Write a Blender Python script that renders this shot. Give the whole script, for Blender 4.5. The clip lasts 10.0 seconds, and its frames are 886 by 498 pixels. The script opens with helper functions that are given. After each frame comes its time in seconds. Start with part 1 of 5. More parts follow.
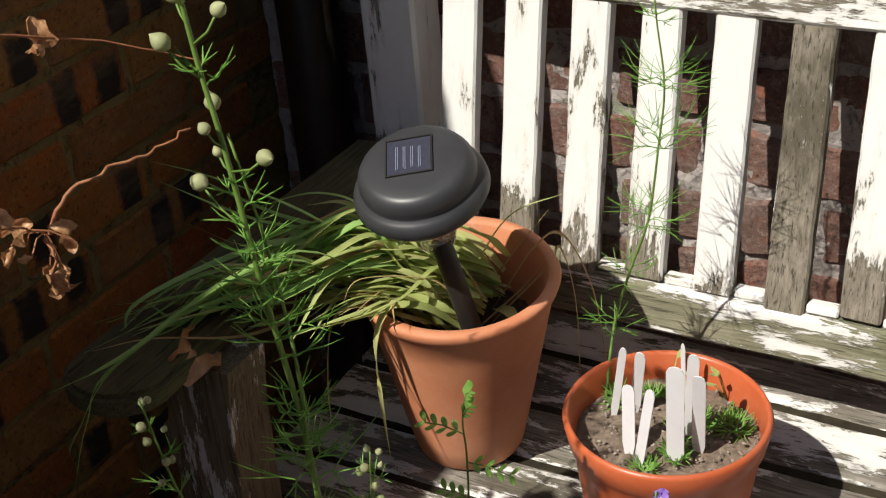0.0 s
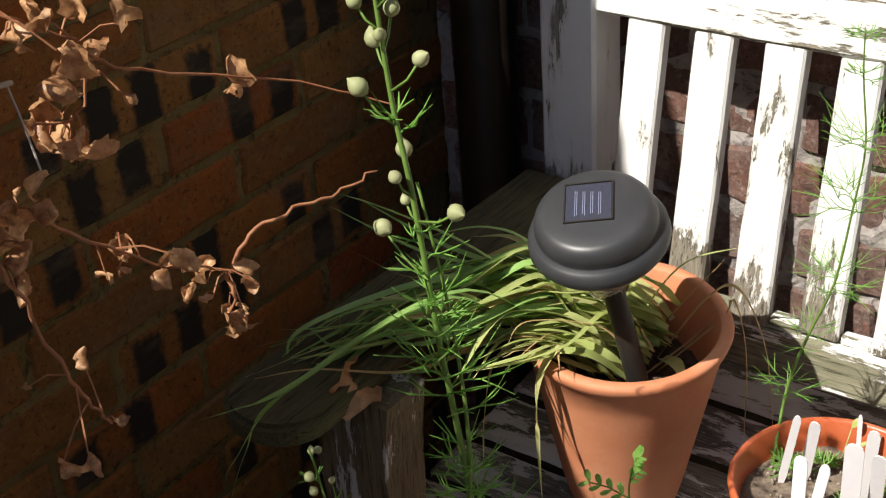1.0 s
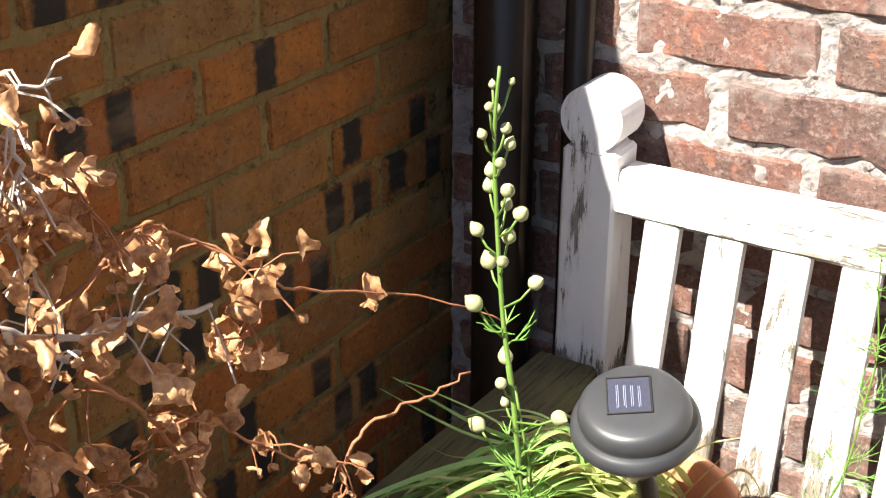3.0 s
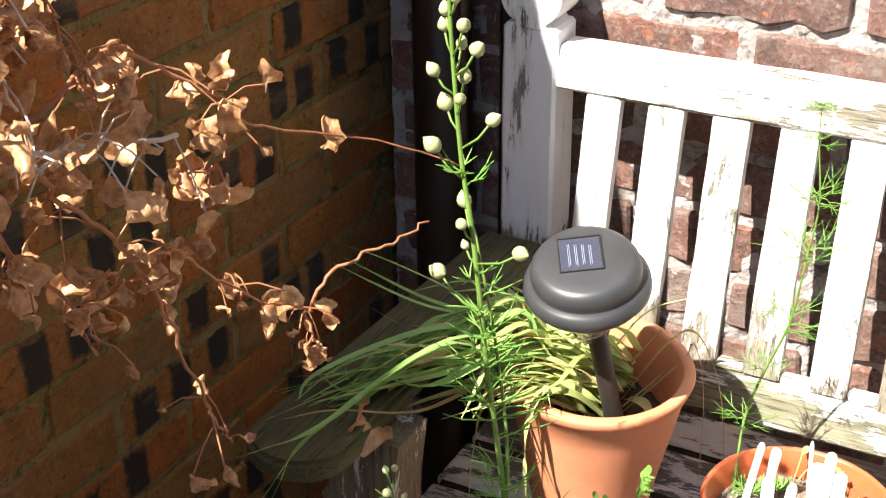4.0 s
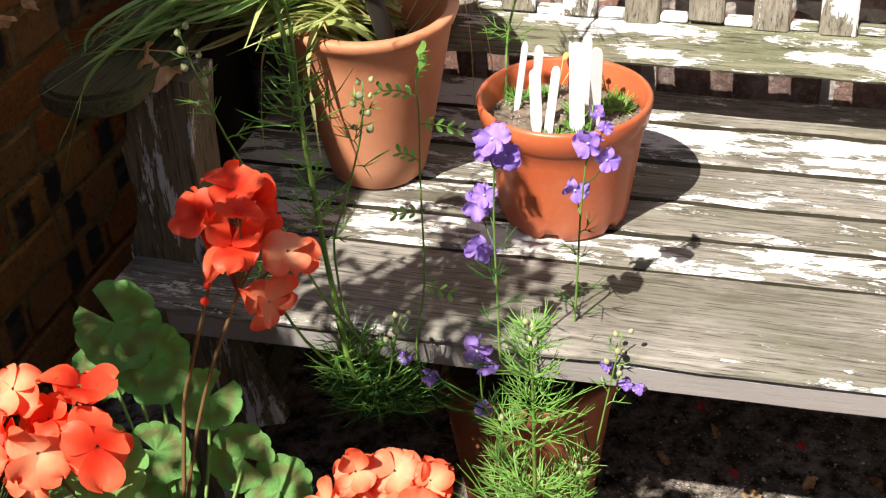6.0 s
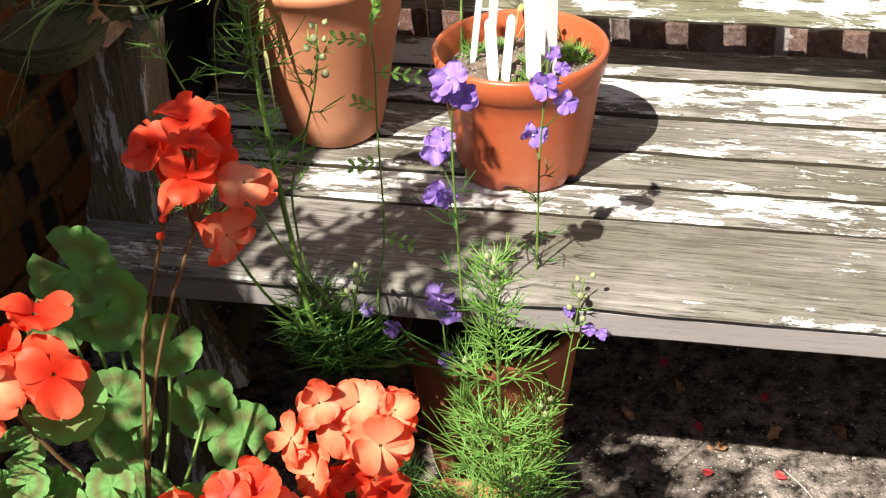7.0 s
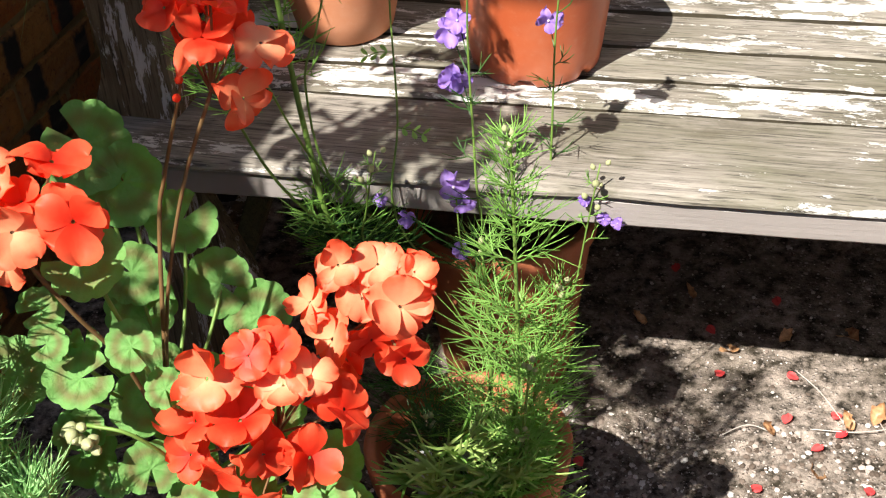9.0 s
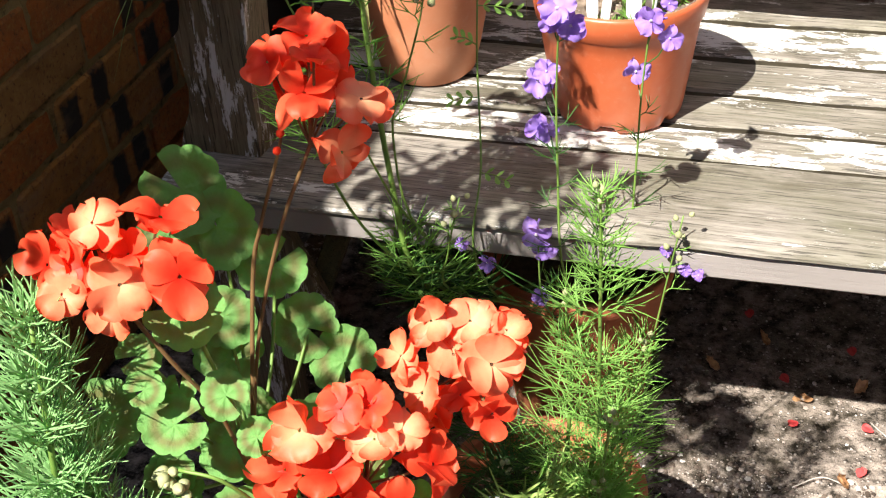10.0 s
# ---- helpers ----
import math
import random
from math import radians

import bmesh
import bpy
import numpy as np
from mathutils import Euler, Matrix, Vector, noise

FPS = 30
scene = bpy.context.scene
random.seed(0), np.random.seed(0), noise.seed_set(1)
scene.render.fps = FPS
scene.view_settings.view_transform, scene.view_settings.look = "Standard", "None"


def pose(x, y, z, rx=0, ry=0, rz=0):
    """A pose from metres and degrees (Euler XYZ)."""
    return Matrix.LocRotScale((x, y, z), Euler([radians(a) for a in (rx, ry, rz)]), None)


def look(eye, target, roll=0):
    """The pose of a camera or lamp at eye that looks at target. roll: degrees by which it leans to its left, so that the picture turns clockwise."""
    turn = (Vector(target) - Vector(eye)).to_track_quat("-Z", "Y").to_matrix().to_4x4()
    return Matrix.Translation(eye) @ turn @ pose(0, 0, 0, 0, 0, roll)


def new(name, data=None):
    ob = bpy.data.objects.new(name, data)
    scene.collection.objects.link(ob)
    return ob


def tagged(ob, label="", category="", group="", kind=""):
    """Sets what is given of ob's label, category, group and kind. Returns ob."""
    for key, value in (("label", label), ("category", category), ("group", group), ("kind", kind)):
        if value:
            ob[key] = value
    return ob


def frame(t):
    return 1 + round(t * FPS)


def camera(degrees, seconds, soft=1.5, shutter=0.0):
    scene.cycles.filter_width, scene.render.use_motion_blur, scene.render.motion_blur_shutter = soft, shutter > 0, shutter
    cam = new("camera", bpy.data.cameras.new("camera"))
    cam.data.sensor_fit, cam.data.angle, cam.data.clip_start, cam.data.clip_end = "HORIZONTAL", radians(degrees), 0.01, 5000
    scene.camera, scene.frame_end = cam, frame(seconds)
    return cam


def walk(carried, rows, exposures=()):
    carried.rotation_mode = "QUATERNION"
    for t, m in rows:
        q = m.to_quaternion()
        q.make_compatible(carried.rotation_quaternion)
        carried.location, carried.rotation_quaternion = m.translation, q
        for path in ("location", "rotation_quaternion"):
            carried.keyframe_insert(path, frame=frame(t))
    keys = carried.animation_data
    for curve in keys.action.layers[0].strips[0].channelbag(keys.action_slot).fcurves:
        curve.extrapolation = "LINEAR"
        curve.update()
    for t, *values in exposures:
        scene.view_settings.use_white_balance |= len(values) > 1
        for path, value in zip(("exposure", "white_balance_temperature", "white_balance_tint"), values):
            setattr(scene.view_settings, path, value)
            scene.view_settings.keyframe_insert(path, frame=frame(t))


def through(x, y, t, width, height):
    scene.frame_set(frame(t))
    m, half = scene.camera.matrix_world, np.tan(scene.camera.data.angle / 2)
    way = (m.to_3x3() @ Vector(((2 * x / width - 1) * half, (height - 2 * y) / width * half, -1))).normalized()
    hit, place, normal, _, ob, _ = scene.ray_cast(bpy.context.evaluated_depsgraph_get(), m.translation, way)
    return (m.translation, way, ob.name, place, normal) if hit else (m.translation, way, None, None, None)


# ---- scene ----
cam = camera(37.0, 10.0, soft=1.2)
PATH = [
    (0, (1.04, -1.204, 1.281), (0.15, 0.267, 0.259), -5.1),
    (0.5, (1.048, -1.141, 1.303), (0.025, 0.233, 0.271), -6.0),
    (1, (0.982, -1.181, 1.305), (-0.067, 0.183, 0.286), -4.3),
    (1.5, (0.941, -1.228, 1.335), (-0.13, 0.148, 0.355), -1.9),
    (2, (0.944, -1.248, 1.386), (-0.122, 0.173, 0.466), -1.2),
    (2.2, (0.93, -1.266, 1.4), (-0.116, 0.192, 0.516), -0.4),
    (3.5, (0.906, -1.33, 1.396), (-0.019, 0.231, 0.555), -0.3),
    (4, (0.907, -1.361, 1.34), (0.053, 0.198, 0.423), -0.6),
    (4.5, (0.938, -1.441, 1.28), (0.165, 0.172, 0.384), -0.6),
    (5, (0.931, -1.479, 1.214), (0.311, 0.124, 0.191), -0.6),
    (5.5, (0.964, -1.525, 1.171), (0.402, 0.077, 0.115), -3.4),
    (6, (0.972, -1.539, 1.169), (0.455, 0.054, 0.077), -3.3),
    (6.2, (0.974, -1.545, 1.161), (0.467, 0.043, 0.055), -3.7),
    (7.3, (0.974, -1.554, 1.127), (0.523, 0.055, 0.027), -3.5),
    (7.5, (0.974, -1.555, 1.139), (0.514, 0.076, 0.078), -3.5),
    (8, (0.984, -1.563, 1.147), (0.513, 0.056, 0.071), -3.7),
    (8.5, (0.98, -1.568, 1.111), (0.522, 0.013, -0.025), -4.1),
    (9, (0.968, -1.578, 1.086), (0.512, -0.025, -0.09), -4.0),
    (9.5, (0.948, -1.582, 1.079), (0.457, -0.05, -0.108), -3.3),
    (10, (0.945, -1.576, 1.109), (0.404, -0.028, -0.036), -4.0),
]
walk(cam, [(t, look(eye, target, roll)) for t, eye, target, roll in PATH],
     [(0, 0.25), (1, 0.6), (1.5, 1.2), (2, 1.65), (3.5, 1.92), (4.5, 1.62), (5.5, 1.0), (7.5, 1.02), (9, 1.2), (9.5, 1.38), (10, 1.38)])

# ---- world and sun ----
SUN_WAY = Vector((0.31, 0.76, -1.0)).normalized()
world = bpy.data.worlds.new("world")
scene.world = world
world.use_nodes = True
wn, wl = world.node_tree.nodes, world.node_tree.links
sky = wn.new("ShaderNodeTexSky")
sky.sky_type, sky.sun_disc = "NISHITA", False
sky.sun_elevation, sky.sun_rotation = radians(50.6), radians(202.2)
wn["Background"].inputs["Strength"].default_value = 0.058
wl.new(sky.outputs[0], wn["Background"].inputs[0])
sun_data = bpy.data.lights.new("sun", "SUN")
sun_data.energy, sun_data.angle, sun_data.color = 5.0, radians(0.55), (1.0, 0.95, 0.86)
sun = new("sun", sun_data)
sun.matrix_world = look(-SUN_WAY * 6, (0, 0, 0))


# ---- node helpers ----
class Nodes:
    def __init__(self, name, rough=0.8, metal=0.0, spec=0.4):
        self.mat = bpy.data.materials.new(name)
        self.mat.use_nodes = True
        self.n, self.l = self.mat.node_tree.nodes, self.mat.node_tree.links
        self.b = self.n["Principled BSDF"]
        self.b.inputs["Roughness"].default_value = rough
        self.b.inputs["Metallic"].default_value = metal
        self.b.inputs["Specular IOR Level"].default_value = spec
        self.co = self.n.new("ShaderNodeTexCoord").outputs["Object"]
        self.info = None

    def random(self):
        if self.info is None:
            self.info = self.n.new("ShaderNodeObjectInfo")
        return self.info.outputs["Random"]

    def math(self, op, a, b=None, clamp=False):
        m = self.n.new("ShaderNodeMath")
        m.operation, m.use_clamp = op, clamp
        for i, v in enumerate((a, b)):
            if v is None:
                continue
            if isinstance(v, (int, float)):
                m.inputs[i].default_value = v
            else:
                self.l.new(v, m.inputs[i])
        return m.outputs[0]

    def shifted(self, scale=(1, 1, 1), amount=17.0):
        """Object coordinates, stretched and moved by each object's own random number."""
        m = self.n.new("ShaderNodeMapping")
        m.inputs["Scale"].default_value = scale
        self.l.new(self.co, m.inputs["Vector"])
        c = self.n.new("ShaderNodeCombineXYZ")
        r = self.math("MULTIPLY", self.random(), amount)
        for i in range(3):
            self.l.new(r, c.inputs[i])
        self.l.new(c.outputs[0], m.inputs["Location"])
        return m.outputs[0]

    def noise(self, scale, detail=4.0, rough=0.6, vec=None, dist=0.0):
        t = self.n.new("ShaderNodeTexNoise")
        t.inputs["Scale"].default_value, t.inputs["Detail"].default_value = scale, detail
        t.inputs["Roughness"].default_value, t.inputs["Distortion"].default_value = rough, dist
        self.l.new(self.co if vec is None else vec, t.inputs["Vector"])
        return t.outputs["Fac"]

    def ramp(self, fac, *stops):
        r = self.n.new("ShaderNodeValToRGB")
        while len(r.color_ramp.elements) < len(stops):
            r.color_ramp.elements.new(0.5)
        for e, (p, c) in zip(r.color_ramp.elements, stops):
            e.position = p
            e.color = (c, c, c, 1) if isinstance(c, (int, float)) else (*c, 1)
        self.l.new(fac, r.inputs[0])
        return r.outputs[0]

    def mix(self, fac, a, b, mode="MIX"):
        m = self.n.new("ShaderNodeMix")
        m.data_type, m.blend_type = "RGBA", mode
        for i, v in ((0, fac), (6, a), (7, b)):
            if isinstance(v, (int, float)):
                m.inputs[i].default_value = v if i == 0 else (v, v, v, 1)
            elif isinstance(v, tuple):
                m.inputs[i].default_value = (*v, 1)
            else:
                self.l.new(v, m.inputs[i])
        return m.outputs[2]

    def bump(self, height, strength=0.5, dist=0.002):
        m = self.n.new("ShaderNodeBump")
        m.inputs["Strength"].default_value, m.inputs["Distance"].default_value = strength, dist
        self.l.new(height, m.inputs["Height"])
        self.l.new(m.outputs[0], self.b.inputs["Normal"])

    def color(self, c):
        self.l.new(c, self.b.inputs["Base Color"])

    def rough(self, c):
        self.l.new(c, self.b.inputs["Roughness"])


def brick_material(name, kinds, dark, soil, marks):
    m = Nodes(name, 0.9)
    v = m.shifted()
    body = m.ramp(m.random(), *((k / (len(kinds) - 1), c) for k, c in enumerate(kinds)))
    fine = m.noise(120, 8, 0.8, v)
    broad = m.noise(22, 4, 0.65, v)
    c = m.mix(m.ramp(broad, (0.35, 0.0), (0.7, 0.85)), body, dark)
    c = m.mix(m.ramp(fine, (0.5, 0.0), (0.70, 0.75)), c, soil)
    c = m.mix(m.ramp(m.noise(170, 5, 0.75, m.shifted((1, 1, 1), 71.0)), (0.55, 0.0), (0.66, 0.85)), c, tuple(0.35 * k for k in dark))
    if marks:
        # kiln marks: soft blue-black squares burnt into some bricks
        sep = m.n.new("ShaderNodeSeparateXYZ")
        m.l.new(m.co, sep.inputs[0])
        ragged = m.math("MULTIPLY", m.noise(75, 4, 0.65, v), 0.9)
        whole = m.math("GREATER_THAN", m.math("FRACT", m.math("MULTIPLY", m.random(), 13.7)), 0.52)
        for turn, start, half in ((5.31, -0.070, 0.019), (9.77, -0.004, 0.017), (7.13, 0.060, 0.018)):
            mid = m.math("ADD", m.math("MULTIPLY", m.math("FRACT", m.math("MULTIPLY", m.random(), turn)), 0.014), start)
            wide = m.math("DIVIDE", m.math("ABSOLUTE", m.math("SUBTRACT", sep.outputs[0], mid)), half)
            high = m.math("DIVIDE", m.math("ABSOLUTE", m.math("ADD", sep.outputs[2], m.math("MULTIPLY", mid, 0.12))), 0.029)
            far = m.math("ADD", m.math("MAXIMUM", wide, high), ragged)
            some = m.math("MULTIPLY", whole, m.math("GREATER_THAN", m.math("FRACT", m.math("MULTIPLY", m.random(), turn * 2.7)), 0.22))
            burnt = m.math("MULTIPLY", m.ramp(m.math("MULTIPLY", far, 0.5), (0.62, 0.96), (0.80, 0.0)), some)
            c = m.mix(burnt, c, (0.020, 0.020, 0.016))
        c = m.mix(m.math("MULTIPLY", m.ramp(m.noise(11, 5, 0.7, m.shifted((0.5, 1, 1.5), 29.0)), (0.52, 0.0), (0.68, 1.0)), 0.45), c, (0.25, 0.17, 0.10))
    else:
        # raw orange where the face has spalled
        c = m.mix(m.ramp(m.noise(19, 6, 0.75, m.shifted((1, 1, 1), 53.0)), (0.585, 0.0), (0.66, 0.75)), c, (0.48, 0.17, 0.085))
        # lime smeared from the joints, and sooty patches
        c = m.mix(m.math("MULTIPLY", m.ramp(m.noise(13, 5, 0.7, m.shifted((1, 1, 1), 23.0)), (0.52, 0.0), (0.66, 1.0)), 0.55), c, (0.36, 0.30, 0.27))
        c = m.mix(m.math("MULTIPLY", m.ramp(m.noise(17, 5, 0.7, m.shifted((1, 1, 1), 37.0)), (0.55, 0.0), (0.68, 1.0)), 0.7), c, (0.07, 0.045, 0.04))
    m.color(c)
    m.bump(m.math("ADD", m.math("MULTIPLY", broad, 0.9), m.math("MULTIPLY", fine, 0.7)), 1.0, 0.006 if marks else 0.008)
    return m.mat


def mortar_material(name, a, b):
    m = Nodes(name, 0.95)
    broad, f = m.noise(9, 5, 0.7), m.noise(70, 6, 0.75)
    c = m.mix(m.ramp(m.math("ADD", m.math("MULTIPLY", broad, 0.55), m.math("MULTIPLY", f, 0.45)), (0.35, 0.0), (0.65, 1.0)), a, b)
    dark = m.ramp(m.noise(28, 8, 0.8, None, 0.8), (0.52, 0.0), (0.62, 0.85))
    m.color(m.mix(dark, c, tuple(0.28 * v for v in a)))
    m.bump(m.math("ADD", m.noise(45, 8, 0.8), m.math("MULTIPLY", f, 0.6)), 0.9, 0.010)
    return m.mat


def painted_wood(name, axis, bare, chips=(0.5, 0.54), low_wear=None, paint=(0.80, 0.79, 0.76), wood=((0.10, 0.085, 0.06), (0.33, 0.29, 0.23)), moss=0.25, stain_dapple=0.0):
    """White paint flaking off weathered timber whose grain runs along one axis. chips: where the flaking noise turns from paint to wood.
    low_wear: (height, reach) below which the paint has gone faster."""
    m = Nodes(name, 0.6)
    grain = [1.0, 1.0, 1.0]
    grain["xyz".index(axis)] = 0.05
    flake = [1.0, 1.0, 1.0]
    flake["xyz".index(axis)] = 0.17 if not stain_dapple else 0.26
    g = m.noise(210, 7, 0.75, m.shifted(tuple(grain)), 0.2)
    broad = m.noise(9, 4, 0.6, m.shifted())
    w = m.mix(m.ramp(g, (0.3, 0.0), (0.7, 1.0)), *wood)
    w = m.mix(m.math("MULTIPLY", m.ramp(broad, (0.45, 0.0), (0.7, 1.0)), moss), w, (0.10, 0.115, 0.045))
    w = m.mix(m.ramp(m.noise(8, 6, 0.7, m.shifted(tuple(0.5 + 0.5 * k for k in flake), 83.0)), (0.52, 0.0), (0.66, 0.7)), w, (0.055, 0.045, 0.026))
    # broad dark patches: mossy stain, with dappled plant shade put into the colour
    if stain_dapple:
        w = m.mix(m.math("MULTIPLY", m.ramp(m.noise(3.2, 5, 0.65, m.shifted((0.6, 1.6, 1.0), 61.0)), (0.44, 0.0), (0.60, 1.0)), stain_dapple), w, (0.085, 0.075, 0.045))
    f = m.noise(34, 10, 0.76, m.shifted(tuple(flake), 31.0), 0.15)
    f = m.math("ADD", m.math("MULTIPLY", f, 0.68), m.math("MULTIPLY", m.noise(6, 3, 0.5, m.shifted(tuple(flake), 47.0)), 0.32))
    if low_wear:
        sep = m.n.new("ShaderNodeSeparateXYZ")
        m.l.new(m.co, sep.inputs[0])
        down = m.math("DIVIDE", m.math("SUBTRACT", low_wear[0], sep.outputs[2]), low_wear[1], True)
        f = m.math("ADD", f, m.math("MULTIPLY", down, 0.13))
    worn = m.ramp(f, (chips[0], 0.0), (chips[0] + 0.012, 1.0))
    edge = m.ramp(f, (chips[0] - 0.05, 0.0), (chips[0], 1.0))
    p = m.mix(m.math("MULTIPLY", m.noise(60, 4, 0.6, m.shifted()), 0.35), paint, tuple(0.72 * v for v in paint))
    p = m.mix(m.math("MULTIPLY", edge, 0.3), p, (0.5, 0.46, 0.38))
    w = m.mix(m.ramp(m.noise(420, 3, 0.6, m.shifted(tuple(grain), 5.0)), (0.56, 0.0), (0.64, 0.75)), w, tuple(0.3 * v for v in wood[0]))
    m.color(m.mix(worn, p, w))
    m.rough(m.mix(worn, 0.42, 0.85))
    m.bump(m.math("ADD", m.math("MULTIPLY", worn, -0.6), m.math("MULTIPLY", g, 0.55)), 0.6, 0.0025)
    return m.mat


def clay_material(name, a, b, bloom, rough):
    m = Nodes(name, rough)
    n1, n2 = m.noise(14, 4, 0.6), m.noise(120, 5, 0.7)
    c = m.mix(m.ramp(n1, (0.35, 0.0), (0.7, 1.0)), a, b)
    c = m.mix(m.math("MULTIPLY", m.ramp(m.noise(5, 6, 0.7), (0.5, 0.0), (0.75, 1.0)), 0.35), c, bloom)
    m.color(m.mix(m.math("MULTIPLY", m.ramp(n2, (0.55, 0.0), (0.75, 1.0)), 0.3), c, bloom))
    m.bump(n2, 0.25, 0.001)
    return m.mat


def plain_material(name, a, b, rough=0.6, scale=40.0, spec=0.4, bump=0.2, through=0.0, metal=0.0):
    m = Nodes(name, rough, metal, spec)
    v = m.shifted()
    n = m.noise(scale, 4, 0.6, v)
    m.color(m.mix(m.math("ADD", m.math("MULTIPLY", m.ramp(n, (0.3, 0.0), (0.7, 1.0)), 0.7), m.math("MULTIPLY", m.random(), 0.3)), a, b))
    if bump:
        m.bump(m.noise(scale * 4, 4, 0.6, v), bump, 0.001)
    if through:
        # thin petals and leaves let light through
        t = m.n.new("ShaderNodeBsdfTranslucent")
        m.l.new(m.b.inputs["Base Color"].links[0].from_socket, t.inputs["Color"])
        x = m.n.new("ShaderNodeMixShader")
        x.inputs[0].default_value = through
        m.l.new(m.b.outputs[0], x.inputs[1])
        m.l.new(t.outputs[0], x.inputs[2])
        m.l.new(x.outputs[0], m.n["Material Output"].inputs["Surface"])
    return m.mat


def petal_material(name, heart, body, rim, glow, through):
    """A floret about 2 cm in radius: a heart, body and rim colour, and the deeper colour of light passing through."""
    m = Nodes(name, 0.5, 0.0, 0.3)
    v = m.shifted()
    ln = m.n.new("ShaderNodeVectorMath")
    ln.operation = "LENGTH"
    m.l.new(m.co, ln.inputs[0])
    r = m.math("ADD", m.math("MULTIPLY", ln.outputs["Value"], 46.0), m.math("MULTIPLY", m.math("SUBTRACT", m.noise(90, 3, 0.55, v), 0.5), 0.7))
    c = m.ramp(r, (0.12, heart), (0.55, body), (1.0, rim))
    vary = m.math("ADD", m.math("MULTIPLY", m.random(), 0.35), 0.75)
    m.color(m.mix(1.0, c, m.ramp(vary, (0.7, (0.86, 0.72, 0.66)), (1.0, (1.0, 1.0, 1.0))), "MULTIPLY"))
    m.bump(m.noise(420, 3, 0.6, v), 0.2, 0.0006)
    t = m.n.new("ShaderNodeBsdfTranslucent")
    t.inputs["Color"].default_value = (*glow, 1)
    x = m.n.new("ShaderNodeMixShader")
    x.inputs[0].default_value = through
    m.l.new(m.b.outputs[0], x.inputs[1])
    m.l.new(t.outputs[0], x.inputs[2])
    m.l.new(x.outputs[0], m.n["Material Output"].inputs["Surface"])
    return m.mat


BRICK_LEFT = brick_material("orange_brick", ((0.37, 0.075, 0.012), (0.45, 0.16, 0.028), (0.26, 0.115, 0.028), (0.43, 0.12, 0.018), (0.31, 0.18, 0.055), (0.48, 0.20, 0.040)), (0.19, 0.085, 0.022), (0.42, 0.24, 0.07), True)
BRICK_BACK = brick_material("old_red_brick", ((0.15, 0.085, 0.072), (0.28, 0.115, 0.078), (0.21, 0.130, 0.104), (0.30, 0.135, 0.092), (0.18, 0.095, 0.08), (0.27, 0.155, 0.12)), (0.14, 0.088, 0.072), (0.48, 0.38, 0.33), False)
MORTAR_LEFT = mortar_material("brown_mortar", (0.22, 0.155, 0.055), (0.36, 0.26, 0.10))
MORTAR_BACK = mortar_material("pale_mortar", (0.32, 0.275, 0.25), (0.60, 0.54, 0.51))
PAINT_SLAT = painted_wood("flaking_white_slat", "z", 0, (0.564, 0.6), (0.635, 0.09))
PAINT_WORN = painted_wood("worn_slat", "z", 0, (0.550, 0.5), (0.66, 0.11))
PAINT_BARE = painted_wood("bare_slat", "z", 0, (0.42, 0.4), (0.62, 0.12))
PAINT_RAIL = painted_wood("flaking_white_rail", "x", 0, (0.536, 0.6))
PAINT_LOW = painted_wood("mossy_rail", "x", 0, (0.486, 0.5), None, (0.8, 0.79, 0.76), ((0.09, 0.09, 0.05), (0.31, 0.29, 0.20)), 0.7)
PAINT_POST = painted_wood("flaking_post", "z", 0, (0.572, 0.6), (0.66, 0.05), (0.86, 0.87, 0.88), ((0.16, 0.15, 0.14), (0.36, 0.34, 0.31)))
WOOD_SEAT = painted_wood("weathered_seat_board", "x", 0, (0.478, 0.46), None, (0.8, 0.79, 0.76), ((0.10, 0.088, 0.072), (0.41, 0.372, 0.325)), 0.35, 0.6)
WOOD_FRONT = painted_wood("bare_front_board", "x", 0, (0.450, 0.42), None, (0.8, 0.79, 0.76), ((0.105, 0.092, 0.076), (0.43, 0.39, 0.345)), 0.4, 0.6)
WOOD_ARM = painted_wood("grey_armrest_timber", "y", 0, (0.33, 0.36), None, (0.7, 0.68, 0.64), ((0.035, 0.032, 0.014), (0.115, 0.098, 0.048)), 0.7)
# apron paint is far darker than the bench's other boards
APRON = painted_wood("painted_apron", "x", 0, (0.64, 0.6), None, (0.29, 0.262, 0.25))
LEG = painted_wood("flaking_leg", "z", 0, (0.488, 0.5), None, (0.66, 0.64, 0.66), ((0.09, 0.07, 0.045), (0.26, 0.20, 0.13)), 0.3)
PIPE = plain_material("black_pipe_paint", (0.007, 0.005, 0.004), (0.024, 0.016, 0.010), 0.4, 30)
TERRACOTTA = clay_material("terracotta", (0.53, 0.195, 0.092), (0.60, 0.25, 0.13), (0.62, 0.38, 0.26), 0.65)
PLASTIC_POT = clay_material("orange_plastic", (0.42, 0.088, 0.032), (0.50, 0.12, 0.046), (0.52, 0.25, 0.16), 0.36)
# darker than TERRACOTTA: shade put into the clay of the ground pots
SHADED_POT = clay_material("shaded_clay", (0.42, 0.12, 0.05), (0.50, 0.17, 0.08), (0.45, 0.30, 0.2), 0.7)
SOIL_PALE = plain_material("dry_gritty_soil", (0.085, 0.062, 0.045), (0.30, 0.235, 0.18), 0.95, 170, 0.2, 1.0)
SOIL = plain_material("potting_soil", (0.035, 0.024, 0.016), (0.16, 0.11, 0.075), 0.95, 130, 0.2, 1.0)


